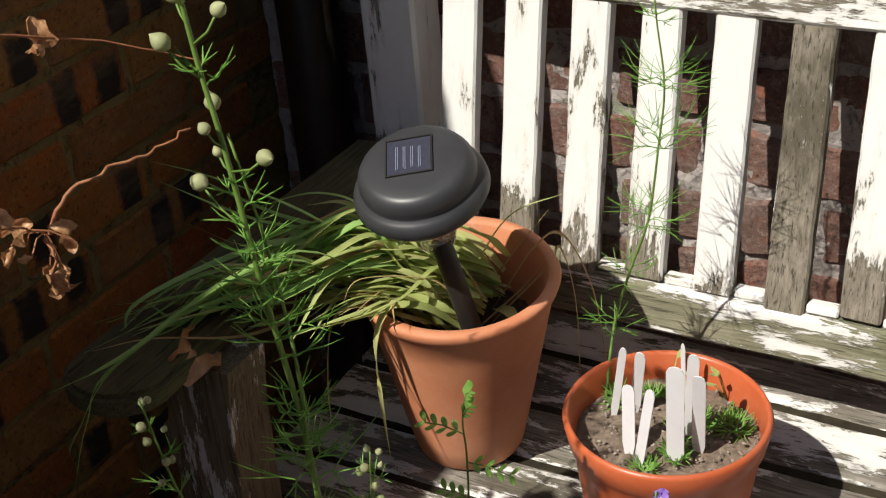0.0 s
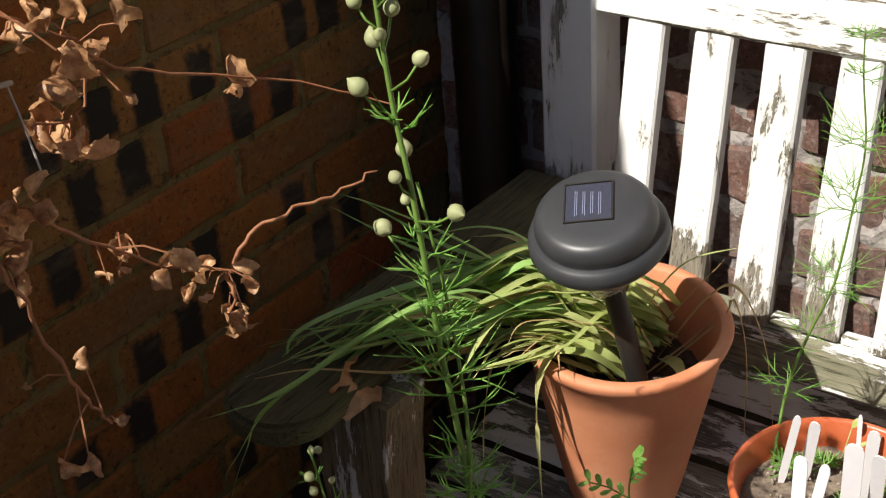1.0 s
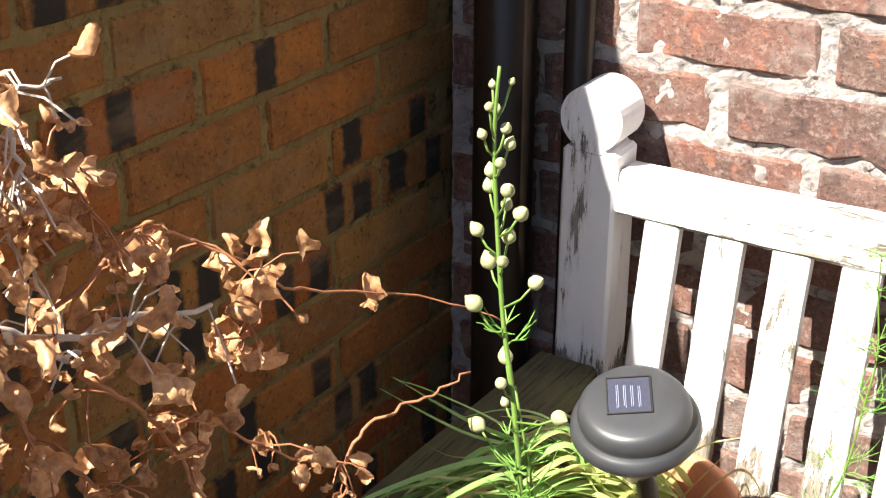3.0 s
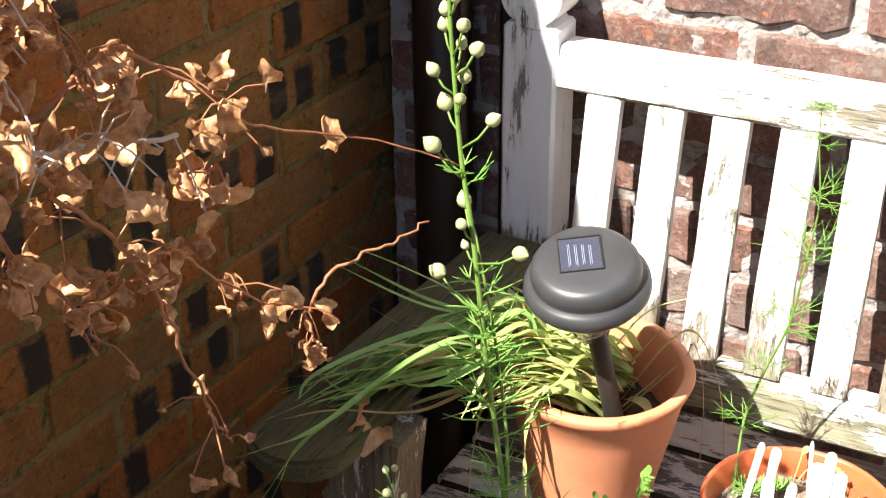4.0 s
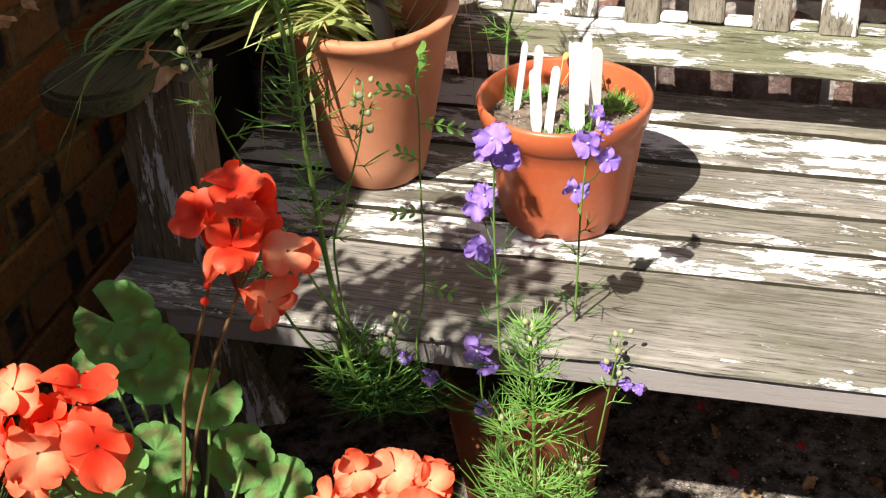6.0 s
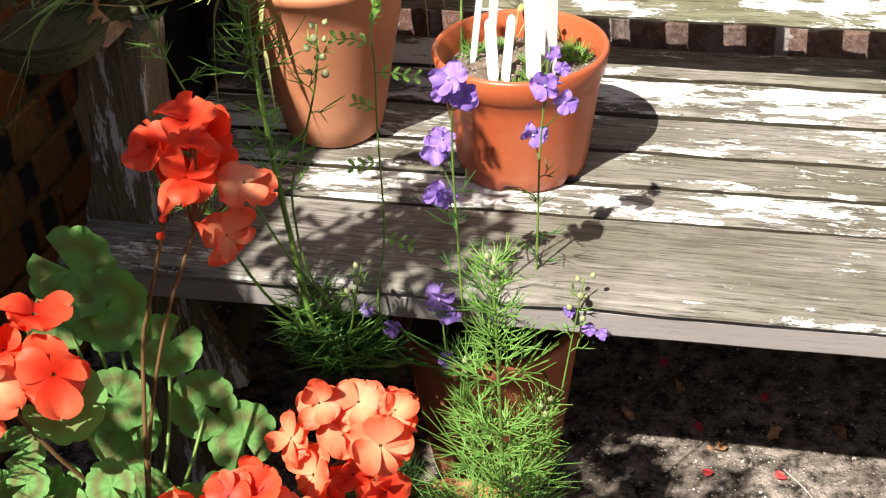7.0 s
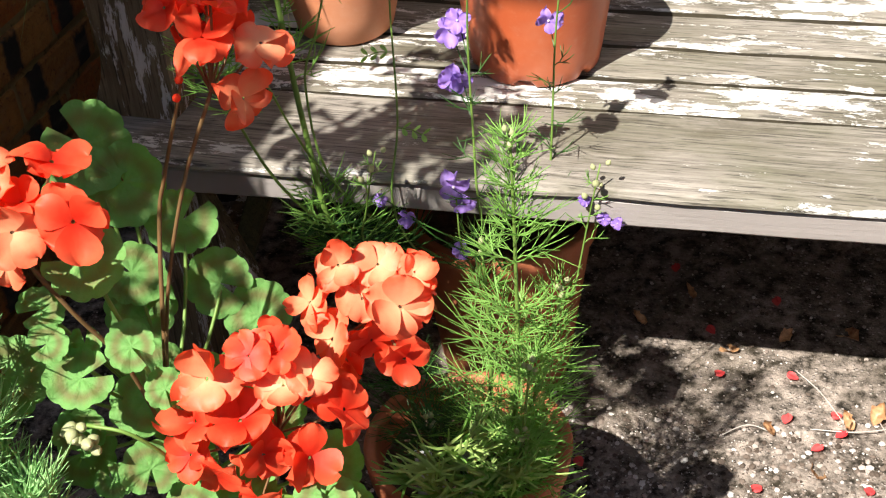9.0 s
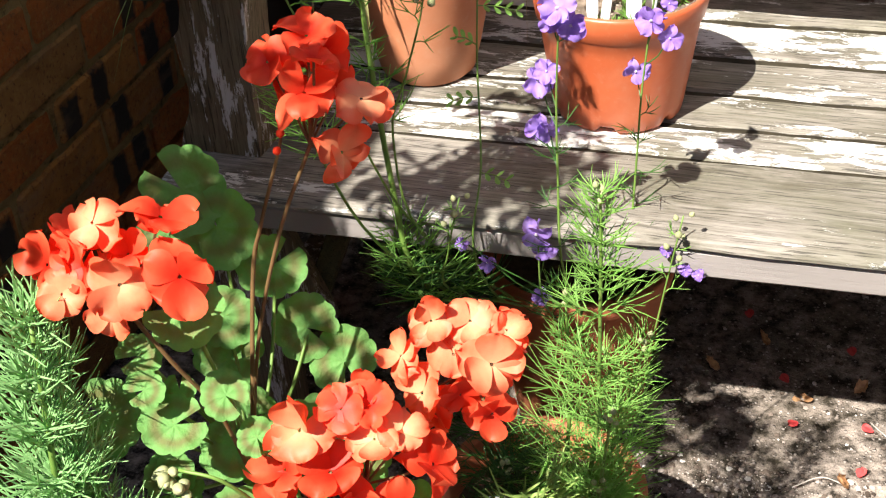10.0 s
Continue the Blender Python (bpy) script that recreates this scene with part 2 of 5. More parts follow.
def ground_material():
    m = Nodes("weathered_concrete", 0.93)
    broad, mid, fine = m.noise(6, 5, 0.6), m.noise(34, 6, 0.72), m.noise(260, 4, 0.7)
    c = m.mix(m.ramp(mid, (0.40, 0.0), (0.62, 1.0)), (0.016, 0.012, 0.007), (0.42, 0.35, 0.30))
    c = m.mix(m.math("MULTIPLY", m.ramp(broad, (0.45, 0.0), (0.68, 1.0)), 0.6), c, (0.055, 0.042, 0.022))
    v = m.n.new("ShaderNodeTexVoronoi")
    v.inputs["Scale"].default_value = 150
    m.l.new(m.co, v.inputs["Vector"])
    stones = m.math("MULTIPLY", m.ramp(v.outputs["Distance"], (0.18, 1.0), (0.32, 0.0)), m.ramp(v.outputs["Color"], (0.45, 0.0), (0.6, 1.0)))
    m.color(m.mix(stones, c, m.mix(fine, (0.26, 0.20, 0.17), (0.66, 0.60, 0.56))))
    m.bump(m.math("ADD", m.math("ADD", mid, stones), m.math("MULTIPLY", fine, 0.5)), 0.8, 0.006)
    return m.mat


GROUND = ground_material()


# ---- mesh helpers ----
def part(name, bm, material, parent=None, label="", smooth=False):
    me = bpy.data.meshes.new(name)
    bm.normal_update()
    if smooth:
        for f in bm.faces:
            f.smooth = True
    bm.to_mesh(me)
    bm.free()
    me.materials.append(material)
    ob = new(name, me)
    if parent is not None:
        ob.parent = parent
    if label:
        ob["label"] = label
    return ob


def thing(name, at, label, category, group=""):
    """The empty at a thing's base. Its parts are modelled from that base."""
    ob = new(name)
    ob.empty_display_size = 0.05
    ob.matrix_world = at if isinstance(at, Matrix) else Matrix.Translation(at)
    return tagged(ob, label, category, group)


def block(bm, lo, hi, bevel=0.003, cuts=0, rough=0.0, seed=0.0):
    """A bevelled board between two corners; cuts along its longest side and a little unevenness."""
    lo, hi = Vector(lo), Vector(hi)
    before = len(bm.verts)
    made = bmesh.ops.create_cube(bm, size=1.0)["verts"]
    size, mid = hi - lo, (lo + hi) / 2
    for v in made:
        v.co = mid + Vector(v.co[i] * size[i] for i in range(3))
    if cuts:
        axis = max(range(3), key=lambda i: size[i])
        edges = {e for v in made for e in v.link_edges if abs((e.verts[0].co - e.verts[1].co)[axis]) > 0.9 * size[axis]}
        bmesh.ops.subdivide_edges(bm, edges=list(edges), cuts=cuts)
        made = list(bm.verts)[before:]
    if bevel:
        edges = {e for v in made for e in v.link_edges if len(e.link_faces) == 2 and e.calc_face_angle(0) > 0.5}
        bmesh.ops.bevel(bm, geom=list(edges), offset=bevel, segments=1, profile=0.5, affect="EDGES")
        made = list(bm.verts)[before:]
    if rough:
        for v in made:
            v.co += rough * noise.noise_vector(v.co * 35 + Vector((seed, seed * 1.7, 3.1)))
    return made


def lathe(bm, profile, n=48, mid=(0, 0, 0), wob=0.0):
    rings = []
    for r, z in profile:
        ring = []
        for k in range(n):
            a = 2 * math.pi * k / n
            rr = r * (1 + wob * noise.noise(Vector((math.cos(a) * 1.5, math.sin(a) * 1.5, z * 12))))
            ring.append(bm.verts.new((mid[0] + rr * math.cos(a), mid[1] + rr * math.sin(a), mid[2] + z)))
        rings.append(ring)
    for lo, hi in zip(rings, rings[1:]):
        for k in range(n):
            bm.faces.new((lo[k], lo[(k + 1) % n], hi[(k + 1) % n], hi[k]))
    return rings


def cap(bm, ring, flip=False):
    bm.faces.new(ring[::-1] if flip else ring)


def tube(bm, line, radii, n=6, closed=True):
    """A round stem along a polyline, with its own radius at every point."""
    line = [Vector(p) for p in line]
    if isinstance(radii, (int, float)):
        radii = [radii] * len(line)
    side, rings = None, []
    for i, p in enumerate(line):
        way = (line[min(i + 1, len(line) - 1)] - line[max(i - 1, 0)])
        way = way.normalized() if way.length > 1e-9 else Vector((0, 0, 1))
        if side is None:
            side = way.orthogonal().normalized()
        side = (side - way * side.dot(way))
        side = side.normalized() if side.length > 1e-6 else way.orthogonal().normalized()
        up = way.cross(side)
        rings.append([bm.verts.new(p + radii[i] * (math.cos(2 * math.pi * k / n) * side + math.sin(2 * math.pi * k / n) * up)) for k in range(n)])
    for lo, hi in zip(rings, rings[1:]):
        for k in range(n):
            bm.faces.new((lo[k], lo[(k + 1) % n], hi[(k + 1) % n], hi[k]))
    if closed:
        bm.faces.new(rings[0][::-1])
        bm.faces.new(rings[-1])


def spline(points, steps=6):
    """A smooth line through the points."""
    p = [Vector(q) for q in points]
    p = [2 * p[0] - p[1]] + p + [2 * p[-1] - p[-2]]
    out = []
    for a, b, c, d in zip(p, p[1:], p[2:], p[3:]):
        for k in range(steps):
            t = k / steps
            out.append(0.5 * (2 * b + (c - a) * t + (2 * a - 5 * b + 4 * c - d) * t * t + (3 * b - a - 3 * c + d) * t ** 3))
    return out + [p[-2]]


# ---- ground and walls ----
WALL_X, WALL_Y = 0.08, 0.0
WALL_TOP = 1.73

bm = bmesh.new()
grid = bmesh.ops.create_grid(bm, x_segments=120, y_segments=120, size=1.0)["verts"]
for v in grid:
    # fine cells near the bench, wide ones towards the horizon
    v.co.x = 0.9 + 0.9 * v.co.x + 300 * v.co.x ** 9
    v.co.y = -0.6 + 0.9 * v.co.y + 300 * v.co.y ** 9
    near = max(0.0, 1 - (Vector(v.co).xy - Vector((0.9, -0.6))).length / 1.5)
    v.co.z = near * (0.004 * noise.noise(v.co * 9) + 0.003 * noise.noise(v.co * 31))
ground = tagged(part("ground", bm, GROUND, smooth=True), "rough mossy weathered concrete ground with grit", "ground", kind="structure")

bm = bmesh.new()
block(bm, (WALL_X - 0.23, -3.6, -0.1), (WALL_X - 0.014, 0.2, WALL_TOP), 0)


def mortar_face(bm, at, cols, rows_up, step, depth):
    """Ragged mortar, smeared over the brick edges here and there. at(u, z, out) gives a point of the wall's face."""
    sheet = []
    for j in range(rows_up):
        for i in range(cols):
            q = at(step * i, step * j, 0.0)
            rag = 0.5 * noise.noise(q * 24) + 0.5 * noise.noise(q * 61) + 0.5 * noise.noise(q * 130)
            sheet.append(bm.verts.new(at(step * i, step * j, depth * rag)))
    for j in range(rows_up - 1):
        for i in range(cols - 1):
            o = j * cols + i
            bm.faces.new((sheet[o], sheet[o + 1], sheet[o + cols + 1], sheet[o + cols]))


mortar_face(bm, lambda u, z, out: Vector((WALL_X - 0.0038 + out, -1.55 + u, 0.25 + z)), 218, 206, 0.0072, 0.0036)
wall_left = tagged(part("wall_left", bm, MORTAR_LEFT), "orange brick garden wall with burnt dark marks, in shade", "wall", kind="structure")
bm = bmesh.new()
# top carried up out of view to 5.2 to cut sky light
block(bm, (WALL_X + 0.007, WALL_Y + 0.016, -0.1), (3.2, WALL_Y + 0.23, 5.2), 0)
mortar_face(bm, lambda u, z, out: Vector((WALL_X + 0.008 + u, WALL_Y + 0.0048 - out, 0.30 + z)), 290, 250, 0.0056, 0.0058)
wall_back = tagged(part("wall_back", bm, MORTAR_BACK), "old rough red brick wall with pale ragged mortar", "wall", kind="structure")

# plain dark walls added out of view behind the camera to cut sky light
SKY_BLOCK = plain_material("dark_sky_block", (0.040, 0.028, 0.018), (0.075, 0.052, 0.034), 0.85, 12)
bm = bmesh.new()
block(bm, (-0.15, -3.75, -0.1), (2.45, -3.6, 1.3), 0)
tagged(part("wall_front", bm, SKY_BLOCK), "unseen dark wall added to cut sky light", "fence", kind="structure")
bm = bmesh.new()
block(bm, (2.3, -3.6, -0.1), (2.45, 0.015, 2.4), 0)
tagged(part("wall_right", bm, SKY_BLOCK), "unseen dark wall added to cut sky light", "fence", kind="structure")

# ---- garden bench ----
GAP_DARK = plain_material("packed_dirt", (0.012, 0.009, 0.006), (0.05, 0.042, 0.026), 0.95, 60, 0.2, 0.8)
BX, SEAT_Z = 0.285, 0.405
RIGHT = 1.70
RAKE_TOP, RAKE_LOW = -0.080, -0.130
bench = thing("garden_bench", (0, 0, 0), "weathered white-painted slatted wooden garden bench with flaking paint", "bench")


def lean(z):
    """The front face of the leaning back at a height."""
    return RAKE_LOW + (RAKE_TOP - RAKE_LOW) * (z - 0.55) / 0.27


def raked(bm):
    """Leans a back part, modelled upright with its front at y = 0, to the back's slope."""
    for v in bm.verts:
        v.co.y += lean(max(v.co.z, 0.40))


def back_post(x):
    bm = bmesh.new()
    block(bm, (x, 0.0, 0.0), (x + 0.066, 0.058, 0.890), 0.004, 8, 0.0012, x)
    # round finial cut in the post's own thickness, with a neck below
    front = []
    for k in range(29):
        a = radians(-62 + (304 * k / 28))
        front.append((x + 0.034 + 0.037 * math.cos(a), 0.926 + 0.037 * math.sin(a)))
    rim = [(x + 0.056, 0.888), *front, (x + 0.012, 0.888)]
    for lo, hi, out in ((0.0, 0.058, False),):
        fr = [bm.verts.new((px, lo, pz)) for px, pz in rim]
        bk = [bm.verts.new((px, hi, pz)) for px, pz in rim]
        bm.faces.new(fr)
        bm.faces.new(bk[::-1])
        for i in range(len(rim)):
            j = (i + 1) % len(rim)
            bm.faces.new((fr[i], bk[i], bk[j], fr[j]))
    bmesh.ops.translate(bm, verts=bm.verts, vec=(0, -0.084, 0))
    bmesh.ops.recalc_face_normals(bm, faces=bm.faces)
    return part("back_post", bm, PAINT_POST, bench, "white post with a round finial")


back_post(BX)
back_post(RIGHT)

bm = bmesh.new()
block(bm, (BX + 0.0655, -0.006, 0.823), (RIGHT + 0.002, 0.034, 0.872), 0.004, 30, 0.0016, 5)
raked(bm)
part("top_rail", bm, PAINT_RAIL, bench)
bm = bmesh.new()
block(bm, (BX + 0.0655, -0.004, 0.498), (RIGHT + 0.002, 0.022, 0.548), 0.004, 30, 0.0016, 9)
raked(bm)
part("lower_rail", bm, PAINT_LOW, bench, "mossy lower rail with peeling white paint")

PITCH, WIDE = 0.0722, 0.0400
first = 0.3876
count = int((RIGHT - first) / PITCH)
for k in range(count):
    x = first + k * PITCH
    bm = bmesh.new()
    block(bm, (x, -0.002, 0.5485 + 0.004 * math.sin(k * 2.3)), (x + WIDE, 0.016, 0.826), 0.0025, 9, 0.0012, k)
    raked(bm)
    look_of = PAINT_BARE if k == 5 else PAINT_WORN if k in (3, 7, 9) else PAINT_SLAT
    part("slat", bm, look_of, bench, "slat worn to grey bare wood" if k == 5 else "")
    bm = bmesh.new()
    block(bm, (x + WIDE + 0.0008, 0.002, 0.5485), (x + PITCH - 0.0008, 0.016, 0.558), 0.002, 0, 0.001, k + 40)
    raked(bm)
    part("spacer", bm, PAINT_LOW, bench)

# seat boards, front one wide with a rounded nose; the seat dips a little in the middle
EDGES = [(-0.022, -0.090), (-0.099, -0.178), (-0.187, -0.262), (-0.270, -0.335), (-0.342, -0.405), (-0.410, -0.562)]


def dip(y):
    return SEAT_Z + 0.010 * ((y + 0.30) / 0.26) ** 2 - 0.006 - (0.10 * max(0.0, -0.53 - y)) - 3.0 * max(0.0, -0.53 - y) ** 2


for k, (far, near) in enumerate(EDGES):
    bm = bmesh.new()
    block(bm, (BX + (0.002 if k == 5 else 0.012), near, -0.013 if k == 5 else -0.024), (RIGHT + 0.068, far, 0.0), 0.005, 40, 0.0)
    if k == 5:
        cut = [e for e in bm.edges if abs(e.verts[0].co.y - e.verts[1].co.y) > 0.1]
        bmesh.ops.subdivide_edges(bm, edges=cut, cuts=5, use_grid_fill=True)
    for v in bm.verts:
        v.co += Vector((0, 0.0018 * noise.noise(v.co * 20), 0.0022 * noise.noise(Vector((v.co.x * 9, v.co.y * 30, k)))))
        v.co.z += dip(v.co.y)
        v.co.y -= 0.055 * (v.co.x - 0.9) * v.co.y
    part("seat_board", bm, WOOD_FRONT if k == 5 else WOOD_SEAT, bench)
for (_, near), (far, _) in zip(EDGES, EDGES[1:]):
    # dark uneven strips that fill the gaps between the boards
    bm = bmesh.new()
    block(bm, (BX + 0.02, far - 0.001, -0.016), (RIGHT + 0.06, near + 0.001, -0.0035), 0, 60)
    for v in bm.verts:
        v.co.z += dip(v.co.y) + 0.0015 * noise.noise(v.co * 40)
        v.co.y -= 0.055 * (v.co.x - 0.9) * v.co.y
    part("packed_dirt", bm, GAP_DARK, bench, "dark strip between seat boards")
bm = bmesh.new()
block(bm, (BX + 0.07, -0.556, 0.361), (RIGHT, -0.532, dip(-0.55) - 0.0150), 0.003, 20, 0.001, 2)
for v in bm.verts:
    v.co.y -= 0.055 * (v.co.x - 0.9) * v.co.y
part("apron", bm, APRON, bench, "smooth grey-painted front apron")


def front_leg(x):
    bm = bmesh.new()
    # the leg swells above the seat to carry the armrest
    outline = [(0.0, 0.007, 0.062), (0.33, 0.007, 0.062), (0.385, -0.005, 0.084), (0.41, -0.007, 0.090), (0.425, -0.003, 0.087), (0.45, 0.008, 0.077), (0.477, 0.013, 0.072), (0.51, 0.010, 0.077), (0.537, 0.007, 0.080), (0.545, 0.014, 0.074), (0.57, 0.020, 0.070), (0.618, 0.024, 0.072)]
    rows = []
    for z, dx, w in outline:
        rows.append([bm.verts.new((x + dx + a * w, y, z)) for a, y in ((0, -0.505), (1, -0.505), (1, -0.450), (0, -0.450))])
    for lo, hi in zip(rows, rows[1:]):
        for i in range(4):
            bm.faces.new((lo[i], lo[(i + 1) % 4], hi[(i + 1) % 4], hi[i]))
    cap(bm, rows[0], True)
    cap(bm, rows[-1])
    bmesh.ops.bevel(bm, geom=[e for e in bm.edges if e.calc_face_angle(0) > 0.6], offset=0.004, segments=1, affect="EDGES")
    return part("front_leg", bm, LEG, bench, "timber leg with pale paint flaking off")


def armrest(x):
    bm = bmesh.new()
    outline = [(0.0, -0.105), (0.078, -0.105)]
    outline += [(0.085, -0.30), (0.088, -0.50)]
    outline += [(0.039 + 0.051 * math.cos(a), -0.555 + 0.045 * math.sin(a)) for a in (radians(-180 * k / 10) for k in range(11))]
    outline += [(-0.010, -0.50), (-0.006, -0.30)]
    top = [bm.verts.new((x + px, py, 0.642)) for px, py in outline]
    low = [bm.verts.new((x + px, py, 0.618)) for px, py in outline]
    bm.faces.new(top)
    bm.faces.new(low[::-1])
    for i in range(len(outline)):
        j = (i + 1) % len(outline)
        bm.faces.new((low[i], low[j], top[j], top[i]))
    bmesh.ops.recalc_face_normals(bm, faces=bm.faces)
    bmesh.ops.bevel(bm, geom=[e for e in bm.edges if e.calc_face_angle(0) > 0.9], offset=0.005, segments=2, affect="EDGES")
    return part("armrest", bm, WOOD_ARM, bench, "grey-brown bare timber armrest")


def brace(top, low, wide, material, label):
    """A flat strut between two points under the seat."""
    top, low = Vector(top), Vector(low)
    way = (low - top).normalized()
    side = way.cross((0, 1, 0)).normalized()
    bm = bmesh.new()
    block(bm, (-wide / 2, -0.010, 0), (wide / 2, 0.010, (low - top).length), 0.002, 6, 0.001, wide)
    turn = Matrix((side, Vector((0, 1, 0)), way)).transposed()
    for v in bm.verts:
        v.co = top + turn @ v.co
    bmesh.ops.recalc_face_normals(bm, faces=bm.faces)
    part("brace", bm, material, bench, label)


brace((0.318, -0.470, 0.385), (0.402, -0.470, 0.165), 0.050, LEG, "brace with pale flaking paint")
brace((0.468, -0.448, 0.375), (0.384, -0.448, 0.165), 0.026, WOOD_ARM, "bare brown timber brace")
for x in (BX - 0.004, RIGHT + 0.004):
    front_leg(x + 0.012)
    armrest(x - 0.004)
    bm = bmesh.new()
    block(bm, (x + 0.020, -0.45, 0.33), (x + 0.056, -0.026, 0.378), 0.003, 4, 0.001)
    part("side_rail", bm, LEG, bench)
    bm = bmesh.new()
    block(bm, (x + 0.024, -0.45, 0.10), (x + 0.052, -0.026, 0.14), 0.003, 4, 0.001)
    part("stretcher", bm, LEG, bench)

# ---- downpipes in the corner ----
def drainpipe(x, y, r, label):
    pipe = thing("drainpipe", (x, y, 0.0), label, "pipe", "pipes in the corner")
    bm = bmesh.new()
    rings = lathe(bm, [(r, 0.0), (r, 2.55)], 28)
    cap(bm, rings[-1])
    part("tube", bm, PIPE, pipe, smooth=True)
    bm = bmesh.new()
    lathe(bm, [(r, 1.285), (r * 1.13, 1.29), (r * 1.13, 1.35), (r, 1.355)], 28)
    part("collar", bm, PIPE, pipe, smooth=True)
    return pipe


drainpipe(0.190, WALL_Y - 0.047, 0.036, "black painted downpipe standing in the brick corner")
drainpipe(0.271, WALL_Y - 0.022, 0.017, "thin black waste pipe beside the downpipe")


# ---- pots on the seat ----
def pot_body(bm, r_low, r_top, h, lip, thick, n=64, wob=0.006):
    """A tapered pot with a rolled or stepped rim, hollow inside."""
    lip_h, out = lip
    prof = [(0.0, 0.004), (r_low - 0.004, 0.0), (r_low, 0.004)]
    r_at = lambda z: r_low + (r_top - r_low) * z / h
    zl = h - lip_h
    prof += [(r_at(zl * k / 6), zl * k / 6) for k in range(1, 7)]
    prof += [(r_at(zl) + out, zl + 0.003), (r_top + out, h - 0.004), (r_top + out - 0.002, h), (r_top - thick + 0.002, h), (r_top - thick, h - 0.003)]
    prof += [(r_at(h * k / 6) - thick, h * k / 6) for k in (5, 4, 3, 2, 1)]
    prof += [(0.0, 0.012)]
    lathe(bm, prof, n, wob=wob)
    bmesh.ops.remove_doubles(bm, verts=bm.verts, dist=1e-6)


def soil_disc(bm, r, z, rough, seed):
    rings = 14
    mid = bm.verts.new((0, 0, z + rough))
    last = None
    for i in range(1, rings + 1):
        ring = []
        for k in range(44):
            a = 2 * math.pi * k / 44
            q = Vector((r * i / rings * math.cos(a), r * i / rings * math.sin(a), 0))
            ring.append(bm.verts.new((q.x, q.y, z + rough * (noise.noise(q * 60 + Vector((seed, 0, 0))) + 0.7 * noise.noise(q * 190)))))
        for k in range(44):
            j = (k + 1) % 44
            bm.faces.new((mid, ring[k], ring[j])) if last is None else bm.faces.new((last[k], ring[k], ring[j], last[j]))
        last = ring


BIG = Vector((0.485, -0.264, SEAT_Z - 0.001))
big_pot = thing("terracotta_pot", BIG, "large terracotta flowerpot standing on the bench seat", "flowerpot")
bm = bmesh.new()
pot_body(bm, 0.056, 0.0955, 0.210, (0.016, 0.004), 0.009)
LEAN = Matrix.Rotation(radians(3.5), 3, "X") @ Matrix.Rotation(radians(2.0), 3, "Y")
bmesh.ops.transform(bm, matrix=LEAN.to_4x4(), verts=bm.verts)
part("pot", bm, TERRACOTTA, big_pot, smooth=True)
bm = bmesh.new()
soil_disc(bm, 0.074, 0.142, 0.008, 3)
bmesh.ops.transform(bm, matrix=LEAN.to_4x4(), verts=bm.verts)
part("soil", bm, SOIL, big_pot, "dry crumbly dark soil", smooth=True)

SMALL = Vector((0.717, -0.312, SEAT_Z - 0.005))
small_pot = thing("plastic_pot", SMALL, "small orange plastic flowerpot of plant labels on the bench", "flowerpot")
bm = bmesh.new()
pot_body(bm, 0.069, 0.0895, 0.142, (0.030, 0.0035), 0.003)
for v in bm.verts:
    # drainage notches cut into the foot
    a = math.degrees(math.atan2(v.co.y, v.co.x)) % 60
    if v.co.z < 0.006 and v.co.xy.length > 0.06 and 24 < a < 37:
        v.co.z += 0.007
part("pot", bm, PLASTIC_POT, small_pot, smooth=True)
bm = bmesh.new()
soil_disc(bm, 0.083, 0.112, 0.006, 8)
part("soil", bm, SOIL_PALE, small_pot, "grey-brown gritty soil", smooth=True)


# ---- plant materials ----
LEAF_BULB = plain_material("bulb_leaf", (0.33, 0.41, 0.10), (0.60, 0.64, 0.27), 0.42, 30, 0.5, 0.15, 0.35)
LEAF_DEEP = plain_material("deep_green_leaf", (0.20, 0.38, 0.08), (0.38, 0.56, 0.19), 0.42, 30, 0.5, 0.15, 0.25)
STRAW = plain_material("straw", (0.38, 0.25, 0.10), (0.55, 0.42, 0.20), 0.7, 60, 0.3, 0.3, 0.25)
PALE_LEAF = plain_material("pale_yellow_leaf", (0.38, 0.41, 0.13), (0.60, 0.58, 0.28), 0.5, 30, 0.4, 0.2, 0.3)
PALE_CUT = plain_material("pale_cut_leaf", (0.36, 0.52, 0.13), (0.54, 0.66, 0.26), 0.5, 50, 0.4, 0.0, 0.35)
FALLEN = plain_material("fallen_petal", (0.62, 0.03, 0.04), (0.80, 0.13, 0.12), 0.6, 60, 0.3, 0.2, 0.2)
FEATHER = plain_material("feathery_green", (0.17, 0.40, 0.06), (0.38, 0.62, 0.17), 0.5, 50, 0.4, 0.0, 0.5)
# FEATHER's green darkened: shade put into the low and inner leaves' colour
FEATHER_SHADED = plain_material("shaded_feathery_green", (0.035, 0.10, 0.022), (0.06, 0.16, 0.03), 0.5, 50, 0.4, 0.0, 0.25)
FEATHER_BLUE = plain_material("blue_green_foliage", (0.22, 0.47, 0.15), (0.42, 0.66, 0.30), 0.5, 50, 0.4, 0.0, 0.25)
STEM = plain_material("green_stem", (0.10, 0.19, 0.03), (0.17, 0.28, 0.06), 0.5, 60, 0.4, 0.15)
STEM_BROWN = plain_material("brown_flower_stem", (0.11, 0.065, 0.026), (0.19, 0.11, 0.045), 0.6, 60, 0.3, 0.2)
BUD = plain_material("downy_bud", (0.30, 0.33, 0.15), (0.46, 0.47, 0.26), 0.6, 80, 0.4, 0.2, 0.15)
